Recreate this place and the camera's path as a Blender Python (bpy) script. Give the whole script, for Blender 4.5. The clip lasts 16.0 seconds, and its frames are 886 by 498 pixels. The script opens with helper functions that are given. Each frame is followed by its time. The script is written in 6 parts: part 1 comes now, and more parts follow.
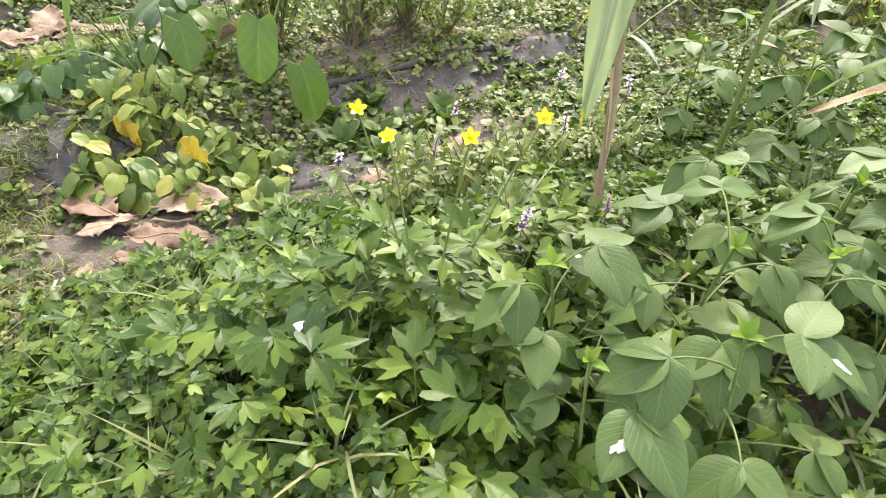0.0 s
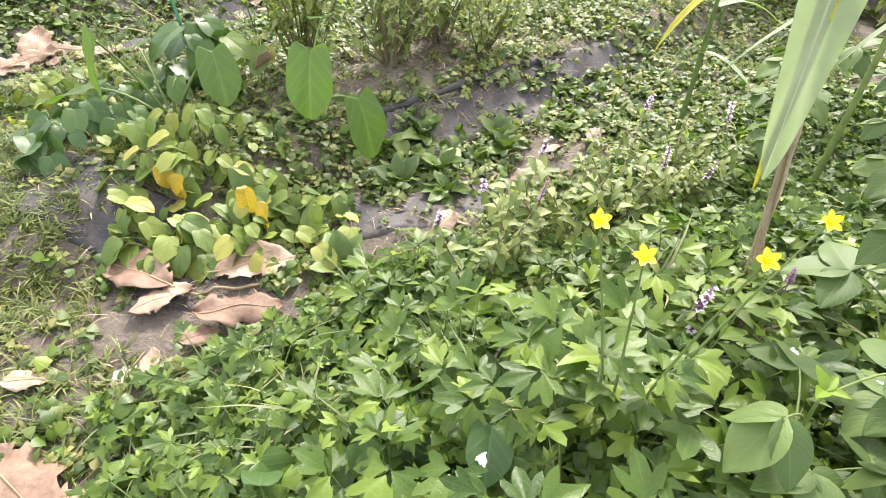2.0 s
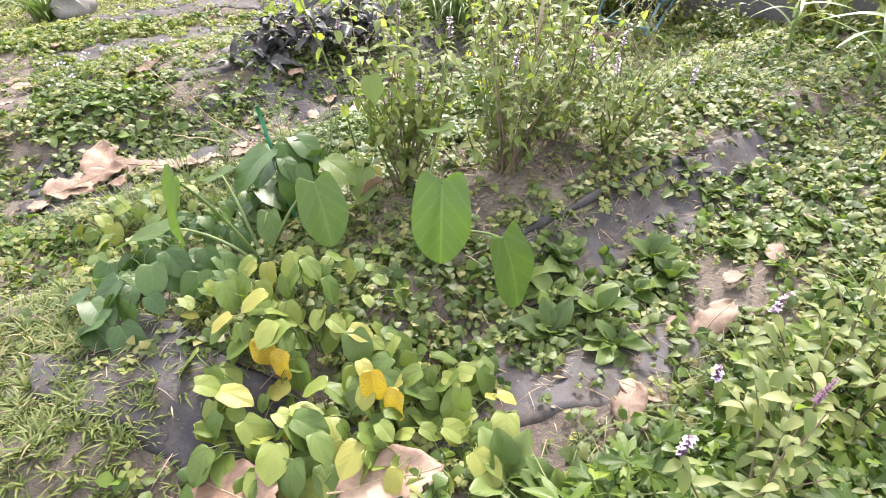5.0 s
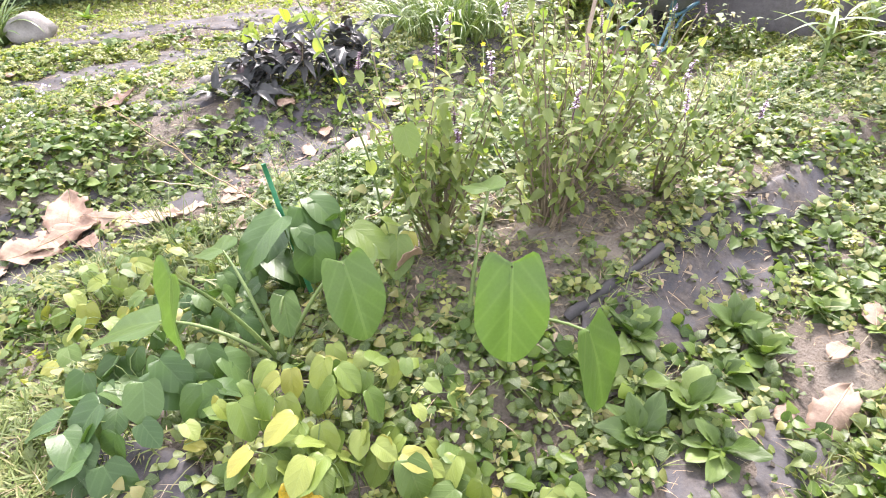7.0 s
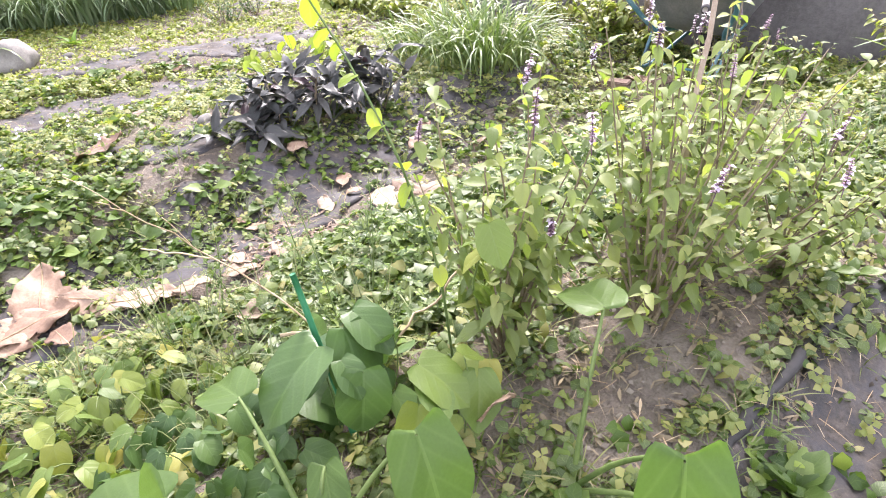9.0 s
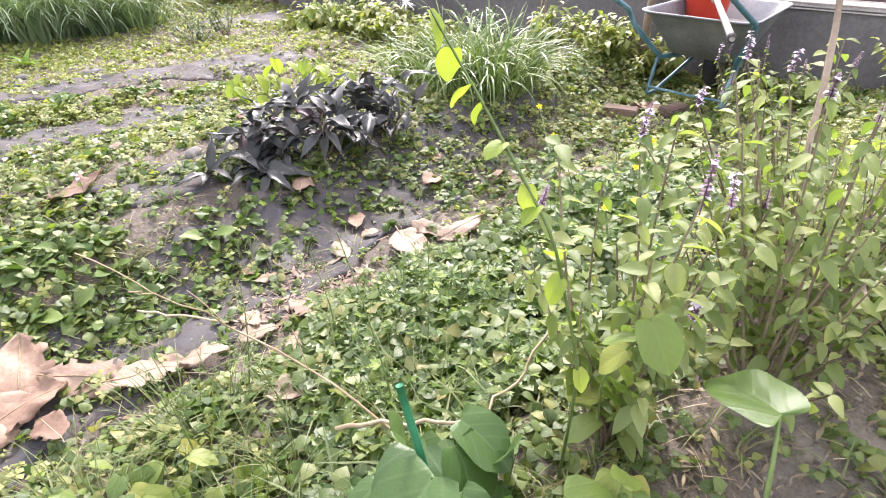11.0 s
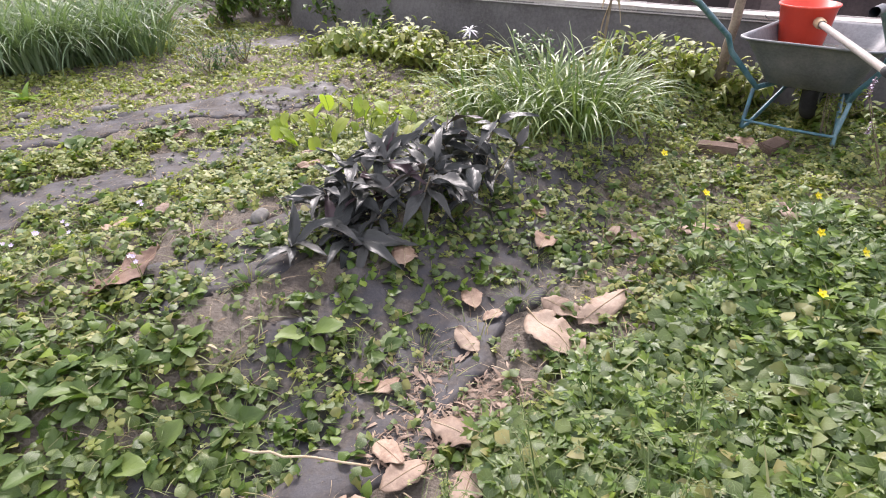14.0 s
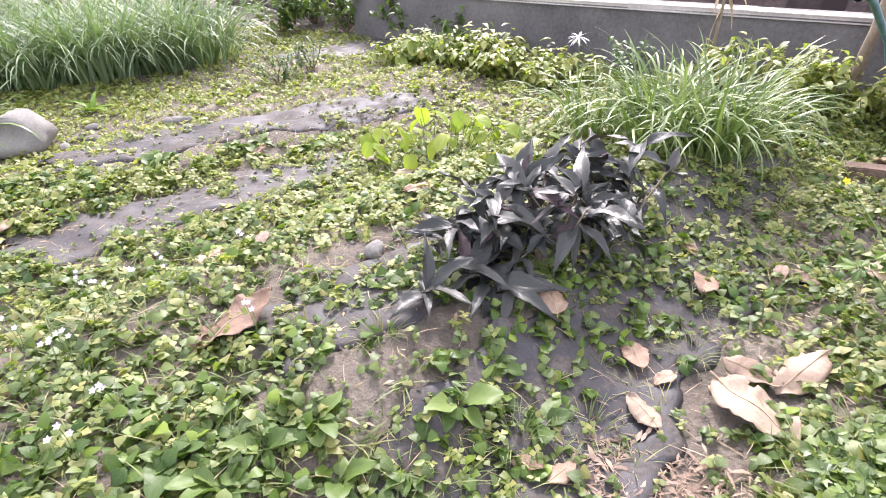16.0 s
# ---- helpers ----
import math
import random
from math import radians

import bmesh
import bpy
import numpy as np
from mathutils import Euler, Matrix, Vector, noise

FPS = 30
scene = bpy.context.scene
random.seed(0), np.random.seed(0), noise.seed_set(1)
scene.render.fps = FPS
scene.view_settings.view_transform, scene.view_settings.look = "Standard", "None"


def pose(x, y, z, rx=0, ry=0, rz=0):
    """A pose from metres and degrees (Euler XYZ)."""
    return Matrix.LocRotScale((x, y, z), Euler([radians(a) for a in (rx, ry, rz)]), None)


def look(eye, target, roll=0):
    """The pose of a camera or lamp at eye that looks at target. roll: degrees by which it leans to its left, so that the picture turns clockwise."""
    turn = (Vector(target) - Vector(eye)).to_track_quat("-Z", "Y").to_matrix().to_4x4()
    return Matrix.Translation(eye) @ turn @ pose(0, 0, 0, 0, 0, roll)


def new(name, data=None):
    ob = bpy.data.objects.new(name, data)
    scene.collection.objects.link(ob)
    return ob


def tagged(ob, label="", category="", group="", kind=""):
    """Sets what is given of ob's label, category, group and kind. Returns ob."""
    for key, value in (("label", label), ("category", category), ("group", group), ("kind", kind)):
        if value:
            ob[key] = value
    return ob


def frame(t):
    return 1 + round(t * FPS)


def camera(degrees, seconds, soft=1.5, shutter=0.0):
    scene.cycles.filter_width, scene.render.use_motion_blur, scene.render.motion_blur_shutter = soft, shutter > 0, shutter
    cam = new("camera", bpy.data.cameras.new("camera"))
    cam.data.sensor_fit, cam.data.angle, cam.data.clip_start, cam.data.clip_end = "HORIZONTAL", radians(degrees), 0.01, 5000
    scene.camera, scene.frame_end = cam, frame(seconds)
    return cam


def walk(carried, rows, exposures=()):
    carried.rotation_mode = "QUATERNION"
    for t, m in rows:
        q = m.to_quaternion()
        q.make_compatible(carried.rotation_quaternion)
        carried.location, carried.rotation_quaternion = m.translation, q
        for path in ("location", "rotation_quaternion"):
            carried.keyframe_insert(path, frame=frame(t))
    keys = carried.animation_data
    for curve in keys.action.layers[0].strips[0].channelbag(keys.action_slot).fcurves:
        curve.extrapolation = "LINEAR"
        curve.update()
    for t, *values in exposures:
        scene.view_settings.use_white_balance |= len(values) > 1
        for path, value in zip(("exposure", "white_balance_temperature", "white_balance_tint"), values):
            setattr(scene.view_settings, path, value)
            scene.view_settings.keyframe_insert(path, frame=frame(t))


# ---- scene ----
cam = camera(74.0, 16.0, 1.05)
METRES, EYE, TILT, LEAN, TURN = 4.4, 1.44, -39.8, -1.2, 0.0
ROWS = [
    (0.0, 0.0, 0.0, 0.0, -0.0, 0.0, 0.0),
    (0.5, -0.0313, 0.0171, 0.014, -1.12, -0.34, 1.3),
    (1.0, -0.0555, 0.0253, 0.0277, -1.44, -1.07, 1.69),
    (1.5, -0.0784, 0.0412, 0.0421, -2.22, -1.43, 2.54),
    (2.0, -0.1002, 0.0545, 0.0569, -2.92, -1.17, 2.75),
    (2.5, -0.1159, 0.068, 0.0724, -3.03, 0.21, 3.6),
    (3.0, -0.1296, 0.0801, 0.0826, -2.35, 2.42, 4.9),
    (3.5, -0.1445, 0.0974, 0.0927, -0.91, 4.02, 5.04),
    (4.0, -0.1596, 0.1311, 0.1116, -0.03, 4.43, 4.96),
    (4.5, -0.1712, 0.1553, 0.1312, 0.51, 4.65, 4.89),
    (5.0, -0.1855, 0.1792, 0.147, 0.56, 4.72, 4.54),
    (7.5, -0.2415, 0.2875, 0.2324, -2.11, 5.82, 7.08),
    (8.0, -0.2467, 0.3239, 0.2522, -2.14, 6.41, 7.17),
    (8.5, -0.2567, 0.3485, 0.2723, -2.19, 6.36, 7.52),
    (9.0, -0.2738, 0.365, 0.2918, -2.2, 6.32, 7.5),
    (11.5, -0.358, 0.4411, 0.3585, -6.87, 7.29, 9.31),
    (12.0, -0.375, 0.4627, 0.3736, -6.8, 7.42, 9.27),
    (12.5, -0.3893, 0.4847, 0.3895, -6.63, 7.61, 9.14),
    (13.0, -0.4007, 0.4969, 0.4028, -6.46, 7.78, 9.18),
    (13.5, -0.4276, 0.5174, 0.422, -6.76, 8.04, 9.62),
    (14.0, -0.4575, 0.5421, 0.4462, -8.35, 8.0, 10.76),
    (14.5, -0.472, 0.5574, 0.4617, -10.57, 7.88, 12.15),
    (15.0, -0.4932, 0.5693, 0.4708, -10.52, 8.3, 12.04),
    (15.5, -0.5169, 0.596, 0.4875, -8.58, 8.72, 11.07),
    (16.0, -0.5386, 0.6307, 0.5055, -5.78, 9.08, 9.46),
]
walk(cam, [(t, pose(0, 0, EYE, TILT, LEAN, TURN) @ pose(METRES * x, METRES * y, METRES * z, 90 + pitch, roll, yaw)) for t, x, y, z, yaw, pitch, roll in ROWS],
     exposures=[(0.0, 1.1, 6650, 11), (1.2, 1.34, 6600, 12), (2.5, 1.12, 6500, 13), (3.0, 0.97, 6480, 14.5), (4.0, 1.0, 6450, 16.5), (5.0, 1.29, 6400, 18), (8.0, 1.64, 6250, 21.5), (8.5, 1.48, 6250, 21.5), (9.0, 1.55, 6250, 21.5), (11.5, 1.22, 6250, 20.5),
                (12.0, 1.12, 6250, 20.5), (12.5, 0.98, 6250, 20.5), (13.5, 0.72, 6250, 20.5), (14.5, 0.64, 6250, 20.5), (15.0, 0.7, 6230, 21), (15.5, 1.07, 6200, 21), (16.0, 1.27, 6150, 21)])

# ---- world, sun ----
world = bpy.data.worlds.new("sky")
scene.world = world
world.use_nodes = True
wn = world.node_tree
sky = wn.nodes.new("ShaderNodeTexSky")
sky.sky_type, sky.sun_disc = "NISHITA", False
sky.sun_elevation, sky.sun_rotation = radians(44), radians(15)
sky.air_density, sky.dust_density = 1.0, 4.0
haze = wn.nodes.new("ShaderNodeMix")
haze.data_type = "RGBA"
haze.inputs[0].default_value = 0.55
haze.inputs[7].default_value = (11.0, 11.2, 11.4, 1)
wn.links.new(sky.outputs[0], haze.inputs[6])
wn.links.new(haze.outputs[2], wn.nodes["Background"].inputs[0])
wn.nodes["Background"].inputs[1].default_value = 0.125
sun = new("sun", bpy.data.lights.new("sun", "SUN"))
sun.data.energy, sun.data.angle, sun.data.color = 3.2, radians(12), (1.0, 0.95, 0.87)
sun.matrix_world = look((2.6, 9.7, 9.7), (0, 0, 0))

# ---- materials ----


def nodes_of(name):
    mat = bpy.data.materials.new(name)
    mat.use_nodes = True
    return mat, mat.node_tree, mat.node_tree.nodes["Principled BSDF"]


def add(nt, kind, **inputs):
    n = nt.nodes.new(kind)
    for k, v in inputs.items():
        n.inputs[k].default_value = v
    return n


def noise_at(nt, scale, detail=4.0, coord="Object", rough=0.55):
    tc = nt.nodes.new("ShaderNodeTexCoord")
    n = nt.nodes.new("ShaderNodeTexNoise")
    n.inputs["Scale"].default_value, n.inputs["Detail"].default_value, n.inputs["Roughness"].default_value = scale, detail, rough
    nt.links.new(tc.outputs[coord], n.inputs["Vector"])
    return n


def ramp(nt, socket, stops):
    r = nt.nodes.new("ShaderNodeValToRGB")
    while len(r.color_ramp.elements) < len(stops):
        r.color_ramp.elements.new(0.5)
    for e, (p, c) in zip(r.color_ramp.elements, stops):
        e.position, e.color = p, (*c, 1)
    nt.links.new(socket, r.inputs[0])
    return r


def blend(nt, fac, a, b, mode="MIX"):
    m = nt.nodes.new("ShaderNodeMix")
    m.data_type, m.blend_type = "RGBA", mode
    for sock, val in ((m.inputs[0], fac), (m.inputs[6], a), (m.inputs[7], b)):
        if hasattr(val, "is_output"):
            nt.links.new(val, sock)
        elif isinstance(val, (int, float)):
            sock.default_value = val
        else:
            sock.default_value = (*val, 1)
    return m.outputs[2]


def maths(nt, op, a, b=0.5):
    m = nt.nodes.new("ShaderNodeMath")
    m.operation = op
    for sock, val in ((m.inputs[0], a), (m.inputs[1], b)):
        if hasattr(val, "is_output"):
            nt.links.new(val, sock)
        else:
            sock.default_value = val
    return m.outputs[0]


def relief(nt, bsdf, height, strength=0.3, distance=0.01):
    b = add(nt, "ShaderNodeBump", Strength=strength, Distance=distance)
    nt.links.new(height, b.inputs["Height"])
    nt.links.new(b.outputs[0], bsdf.inputs["Normal"])


def leaf_material(name, stops, rough=0.45, through_light=0.3, veins=9.0, vein_tint=(0.3, 0.42, 0.15), vein_amount=0.35, blotch=None, blotch_at=0.62, blotch_scale=22, wax=0.45):
    """stops: the colours over which single leaves vary."""
    mat, nt, bsdf = nodes_of(name)
    info, geo = nt.nodes.new("ShaderNodeObjectInfo"), nt.nodes.new("ShaderNodeNewGeometry")
    rnd = maths(nt, "FRACT", maths(nt, "ADD", info.outputs["Random"], geo.outputs["Random Per Island"]), 0)
    col = ramp(nt, rnd, stops).outputs[0]
    big = noise_at(nt, 30, 3, "Object")
    col = blend(nt, maths(nt, "MULTIPLY", big.outputs[0], 0.55), col, (0.62, 0.62, 0.4), "MULTIPLY")
    uv = nt.nodes.new("ShaderNodeUVMap")
    sep = nt.nodes.new("ShaderNodeSeparateXYZ")
    nt.links.new(uv.outputs[0], sep.inputs[0])
    across = maths(nt, "ABSOLUTE", maths(nt, "SUBTRACT", sep.outputs[0], 0.5))
    rib = maths(nt, "LESS_THAN", across, 0.022)
    slant = maths(nt, "SUBTRACT", maths(nt, "MULTIPLY", sep.outputs[1], veins), maths(nt, "MULTIPLY", across, veins * 0.75))
    tri = maths(nt, "ABSOLUTE", maths(nt, "SUBTRACT", maths(nt, "FRACT", slant, 0), 0.5))
    side = maths(nt, "SMOOTH_MIN", maths(nt, "MULTIPLY", tri, 6.0), 1.0)
    line = maths(nt, "SUBTRACT", 1.0, side)
    vein = maths(nt, "MAXIMUM", rib, maths(nt, "MULTIPLY", line, 0.6))
    vein = maths(nt, "MAXIMUM", vein, 0.0)
    col = blend(nt, maths(nt, "MULTIPLY", vein, vein_amount), col, vein_tint)
    if blotch:
        spots = noise_at(nt, blotch_scale, 4, "Object")
        mask = ramp(nt, spots.outputs[0], [(blotch_at, (0, 0, 0)), (blotch_at + 0.05, (1, 1, 1))]).outputs[0]
        col = blend(nt, mask, col, blotch)
    nt.links.new(col, bsdf.inputs["Base Color"])
    bsdf.inputs["Roughness"].default_value = rough + 0.02
    bsdf.inputs["Specular IOR Level"].default_value = wax
    relief(nt, bsdf, maths(nt, "SUBTRACT", big.outputs[0], maths(nt, "MULTIPLY", line, 0.5)), 0.25, 0.003)
    if through_light:
        tl = nt.nodes.new("ShaderNodeBsdfTranslucent")
        nt.links.new(blend(nt, 1.0, col, (1.0, 1.15, 0.5), "MULTIPLY"), tl.inputs[0])
        mx = nt.nodes.new("ShaderNodeMixShader")
        mx.inputs[0].default_value = through_light
        nt.links.new(bsdf.outputs[0], mx.inputs[1])
        nt.links.new(tl.outputs[0], mx.inputs[2])
        nt.links.new(mx.outputs[0], nt.nodes["Material Output"].inputs[0])
    return mat


def rough_material(name, stops, scale=8, fine=90, rough=0.9, bump=0.5, distance=0.01, metal=0.0, coord="Object", per_piece=0.25):
    mat, nt, bsdf = nodes_of(name)
    a, b = noise_at(nt, scale, 6, coord), noise_at(nt, fine, 5, coord, 0.7)
    info, geo = nt.nodes.new("ShaderNodeObjectInfo"), nt.nodes.new("ShaderNodeNewGeometry")
    rnd = maths(nt, "FRACT", maths(nt, "ADD", info.outputs["Random"], geo.outputs["Random Per Island"]), 0)
    mixed = maths(nt, "ADD", maths(nt, "MULTIPLY", a.outputs[0], 0.6), maths(nt, "MULTIPLY", b.outputs[0], 0.4))
    mixed = maths(nt, "ADD", mixed, maths(nt, "MULTIPLY", maths(nt, "SUBTRACT", rnd, 0.5), per_piece))
    col = ramp(nt, mixed, stops).outputs[0]
    nt.links.new(col, bsdf.inputs["Base Color"])
    bsdf.inputs["Roughness"].default_value, bsdf.inputs["Metallic"].default_value = rough, metal
    relief(nt, bsdf, b.outputs[0], bump, distance)
    return mat


G = dict(
    soil=rough_material("soil_crumbs", [(0.3, (0.07, 0.055, 0.045)), (0.5, (0.16, 0.13, 0.105)), (0.7, (0.27, 0.235, 0.19))], 2.2, 60, 0.95, 0.9, 0.02),
    clod=rough_material("soil_clod", [(0.3, (0.06, 0.048, 0.04)), (0.5, (0.14, 0.115, 0.095)), (0.7, (0.24, 0.21, 0.17))], 6, 90, 0.95, 0.7, 0.006, per_piece=0.5),
    mat=rough_material("woven_mulch_mat", [(0.3, (0.022, 0.02, 0.024)), (0.47, (0.046, 0.042, 0.047)), (0.6, (0.08, 0.073, 0.075)), (0.75, (0.16, 0.143, 0.135))], 4.5, 140, 0.62, 0.35, 0.004),
    weed=leaf_material("weed_leaf", [(0.0, (0.075, 0.12, 0.026)), (0.45, (0.14, 0.2, 0.045)), (0.8, (0.22, 0.275, 0.065)), (1.0, (0.4, 0.35, 0.13))], 0.48, 0.42, 6, wax=0.85),
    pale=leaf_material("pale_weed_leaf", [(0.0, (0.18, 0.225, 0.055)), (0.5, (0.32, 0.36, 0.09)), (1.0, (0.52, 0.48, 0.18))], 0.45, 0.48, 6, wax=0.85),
    lush=leaf_material("lobed_leaf", [(0.0, (0.05, 0.1, 0.018)), (0.5, (0.1, 0.17, 0.03)), (0.85, (0.17, 0.255, 0.042)), (1.0, (0.26, 0.35, 0.055))], 0.36, 0.34, 5, (0.26, 0.36, 0.1), 0.14, wax=0.4),
    fresh=leaf_material("fresh_lobed_leaf", [(0.0, (0.06, 0.115, 0.02)), (0.5, (0.12, 0.195, 0.034)), (1.0, (0.25, 0.325, 0.06))], 0.4, 0.36, 5, (0.3, 0.4, 0.1), 0.14, wax=0.85),
    plantain=leaf_material("plantain_leaf", [(0.0, (0.07, 0.12, 0.028)), (0.6, (0.12, 0.185, 0.045)), (1.0, (0.2, 0.27, 0.07))], 0.45, 0.25, 4, (0.2, 0.29, 0.1), 0.12),
    bean=leaf_material("bean_leaf", [(0.0, (0.09, 0.15, 0.045)), (0.6, (0.13, 0.2, 0.06)), (1.0, (0.18, 0.26, 0.08))], 0.5, 0.28, 9, (0.22, 0.31, 0.12), 0.25, (0.72, 0.73, 0.7), 0.68, 4.3),
    lime=leaf_material("lime_leaf", [(0.0, (0.28, 0.38, 0.05)), (1.0, (0.44, 0.49, 0.1))], 0.45, 0.5, 6),
    young=leaf_material("young_bean_leaf", [(0.0, (0.17, 0.3, 0.03)), (1.0, (0.26, 0.38, 0.04))], 0.45, 0.35, 9),
    heart=leaf_material("heart_leaf", [(0.0, (0.11, 0.18, 0.04)), (0.45, (0.19, 0.26, 0.055)), (0.8, (0.28, 0.33, 0.075)), (1.0, (0.42, 0.38, 0.09))], 0.42, 0.28, 6, (0.3, 0.36, 0.14), 0.12),
    darkheart=leaf_material("dark_heart_leaf", [(0.0, (0.06, 0.12, 0.035)), (1.0, (0.11, 0.185, 0.055))], 0.4, 0.26, 5, (0.2, 0.3, 0.12), 0.18),
    yellowed=leaf_material("yellowed_leaf", [(0.0, (0.55, 0.36, 0.03)), (1.0, (0.62, 0.42, 0.05))], 0.5, 0.3, 6, (0.5, 0.4, 0.1), 0.3, (0.2, 0.25, 0.05), 0.58),
    taro=leaf_material("taro_leaf", [(0.0, (0.1, 0.175, 0.045)), (1.0, (0.145, 0.23, 0.06))], 0.36, 0.45, 5, (0.26, 0.36, 0.13), 0.2),
    basil=leaf_material("basil_leaf", [(0.0, (0.16, 0.225, 0.06)), (0.6, (0.29, 0.35, 0.11)), (1.0, (0.46, 0.48, 0.19))], 0.5, 0.5, 7, (0.3, 0.38, 0.15), 0.2, wax=0.85),
    dark=leaf_material("dark_purple_leaf", [(0.0, (0.03, 0.034, 0.034)), (0.6, (0.058, 0.06, 0.06)), (0.9, (0.09, 0.088, 0.085)), (1.0, (0.09, 0.04, 0.062))], 0.38, 0.06, 7, (0.1, 0.09, 0.095), 0.25, wax=0.35),
    blade=leaf_material("grass_blade", [(0.0, (0.11, 0.17, 0.06)), (0.5, (0.18, 0.25, 0.09)), (1.0, (0.3, 0.36, 0.15))], 0.35, 0.25, 1, (0.2, 0.3, 0.12), 0.2),
    bluegrass=leaf_material("blue_grass_blade", [(0.0, (0.13, 0.2, 0.1)), (0.5, (0.21, 0.29, 0.16)), (1.0, (0.34, 0.41, 0.26))], 0.38, 0.3, 1, (0.24, 0.33, 0.18), 0.2, wax=0.7),
    turf=leaf_material("turf_blade", [(0.0, (0.09, 0.13, 0.03)), (0.6, (0.17, 0.21, 0.06)), (1.0, (0.33, 0.29, 0.13))], 0.6, 0.25, 1, wax=0.85),
    corn=leaf_material("maize_leaf", [(0.0, (0.25, 0.32, 0.19)), (1.0, (0.34, 0.4, 0.27))], 0.3, 0.35, 1, (0.5, 0.55, 0.4), 0.6),
    cornyel=leaf_material("yellowing_maize_leaf", [(0.0, (0.5, 0.42, 0.04)), (1.0, (0.6, 0.5, 0.08))], 0.5, 0.35, 1, (0.25, 0.33, 0.05), 0.6, (0.3, 0.36, 0.06), 0.52),
    lawn=leaf_material("lawn_blade", [(0.0, (0.1, 0.135, 0.03)), (0.55, (0.16, 0.205, 0.05)), (0.8, (0.22, 0.25, 0.075)), (1.0, (0.36, 0.3, 0.15))], 0.5, 0.25, 1),
    straw=rough_material("dry_straw", [(0.3, (0.2, 0.13, 0.07)), (0.5, (0.38, 0.28, 0.17)), (0.72, (0.55, 0.45, 0.31))], 9, 70, 0.8, 0.4, 0.004),
    dry=rough_material("dead_leaf", [(0.22, (0.11, 0.058, 0.038)), (0.5, (0.26, 0.165, 0.11)), (0.75, (0.45, 0.325, 0.235))], 7, 60, 0.62, 0.5, 0.006, per_piece=0.3),
    drypale=rough_material("bleached_dead_leaf", [(0.25, (0.14, 0.088, 0.06)), (0.5, (0.265, 0.182, 0.128)), (0.75, (0.4, 0.3, 0.22))], 7, 60, 0.62, 0.5, 0.006, per_piece=0.3),
    stem=rough_material("green_stem", [(0.3, (0.08, 0.13, 0.03)), (0.7, (0.2, 0.26, 0.08))], 12, 80, 0.55, 0.2, 0.003),
    brownstem=rough_material("woody_stem", [(0.3, (0.13, 0.095, 0.06)), (0.7, (0.32, 0.26, 0.17))], 14, 90, 0.8, 0.5, 0.004),
    petal=rough_material("yellow_petal", [(0.3, (0.75, 0.6, 0.0)), (0.7, (0.85, 0.72, 0.02))], 9, 60, 0.3, 0.1, 0.001),
    lilac=rough_material("lilac_petal", [(0.3, (0.58, 0.45, 0.64)), (0.7, (0.84, 0.77, 0.86))], 9, 60, 0.5, 0.1, 0.001),
    bract=rough_material("purple_bract", [(0.3, (0.07, 0.025, 0.055)), (0.7, (0.22, 0.12, 0.17))], 20, 90, 0.6, 0.3, 0.002),
    white=rough_material("white_petal", [(0.2, (0.72, 0.7, 0.7)), (0.8, (0.85, 0.83, 0.84))], 9, 60, 0.5, 0.1, 0.001),
    concrete=rough_material("weathered_concrete", [(0.25, (0.08, 0.073, 0.073)), (0.5, (0.18, 0.168, 0.165)), (0.75, (0.3, 0.28, 0.27))], 1.6, 35, 0.9, 0.5, 0.008),
    coping=rough_material("pale_coping", [(0.3, (0.32, 0.28, 0.26)), (0.5, (0.55, 0.5, 0.47)), (0.7, (0.75, 0.7, 0.67))], 3, 50, 0.85, 0.4, 0.005),
    boards=rough_material("dark_boards", [(0.3, (0.035, 0.025, 0.025)), (0.5, (0.08, 0.058, 0.055)), (0.75, (0.17, 0.13, 0.12))], 3, 40, 0.85, 0.5, 0.006, per_piece=0.4),
    tray=rough_material("grey_painted_steel", [(0.3, (0.1, 0.1, 0.108)), (0.48, (0.19, 0.19, 0.2)), (0.6, (0.26, 0.25, 0.255)), (0.78, (0.38, 0.36, 0.35))], 5, 60, 0.5, 0.15, 0.002, 0.3),
    teal=rough_material("teal_painted_tube", [(0.25, (0.06, 0.09, 0.1)), (0.5, (0.06, 0.16, 0.2)), (0.8, (0.22, 0.33, 0.36))], 14, 60, 0.4, 0.12, 0.002),
    rubber=rough_material("black_rubber", [(0.3, (0.015, 0.015, 0.016)), (0.7, (0.06, 0.055, 0.055))], 9, 70, 0.8, 0.3, 0.003),
    red=rough_material("red_plastic", [(0.2, (0.62, 0.05, 0.025)), (0.8, (0.8, 0.09, 0.045))], 4, 40, 0.35, 0.06, 0.002),
    pvc=rough_material("aged_pipe", [(0.3, (0.3, 0.26, 0.23)), (0.7, (0.5, 0.45, 0.4))], 8, 60, 0.5, 0.1, 0.002),
    brass=rough_material("tan_fitting", [(0.3, (0.42, 0.27, 0.15)), (0.7, (0.58, 0.4, 0.24))], 8, 60, 0.5, 0.1, 0.002),
    timber=rough_material("weathered_stake", [(0.3, (0.2, 0.15, 0.11)), (0.5, (0.36, 0.28, 0.21)), (0.75, (0.5, 0.42, 0.34))], 9, 70, 0.85, 0.5, 0.005),
    green_stake=rough_material("green_plastic", [(0.3, (0.02, 0.13, 0.06)), (0.7, (0.04, 0.22, 0.1))], 9, 60, 0.45, 0.2, 0.003),
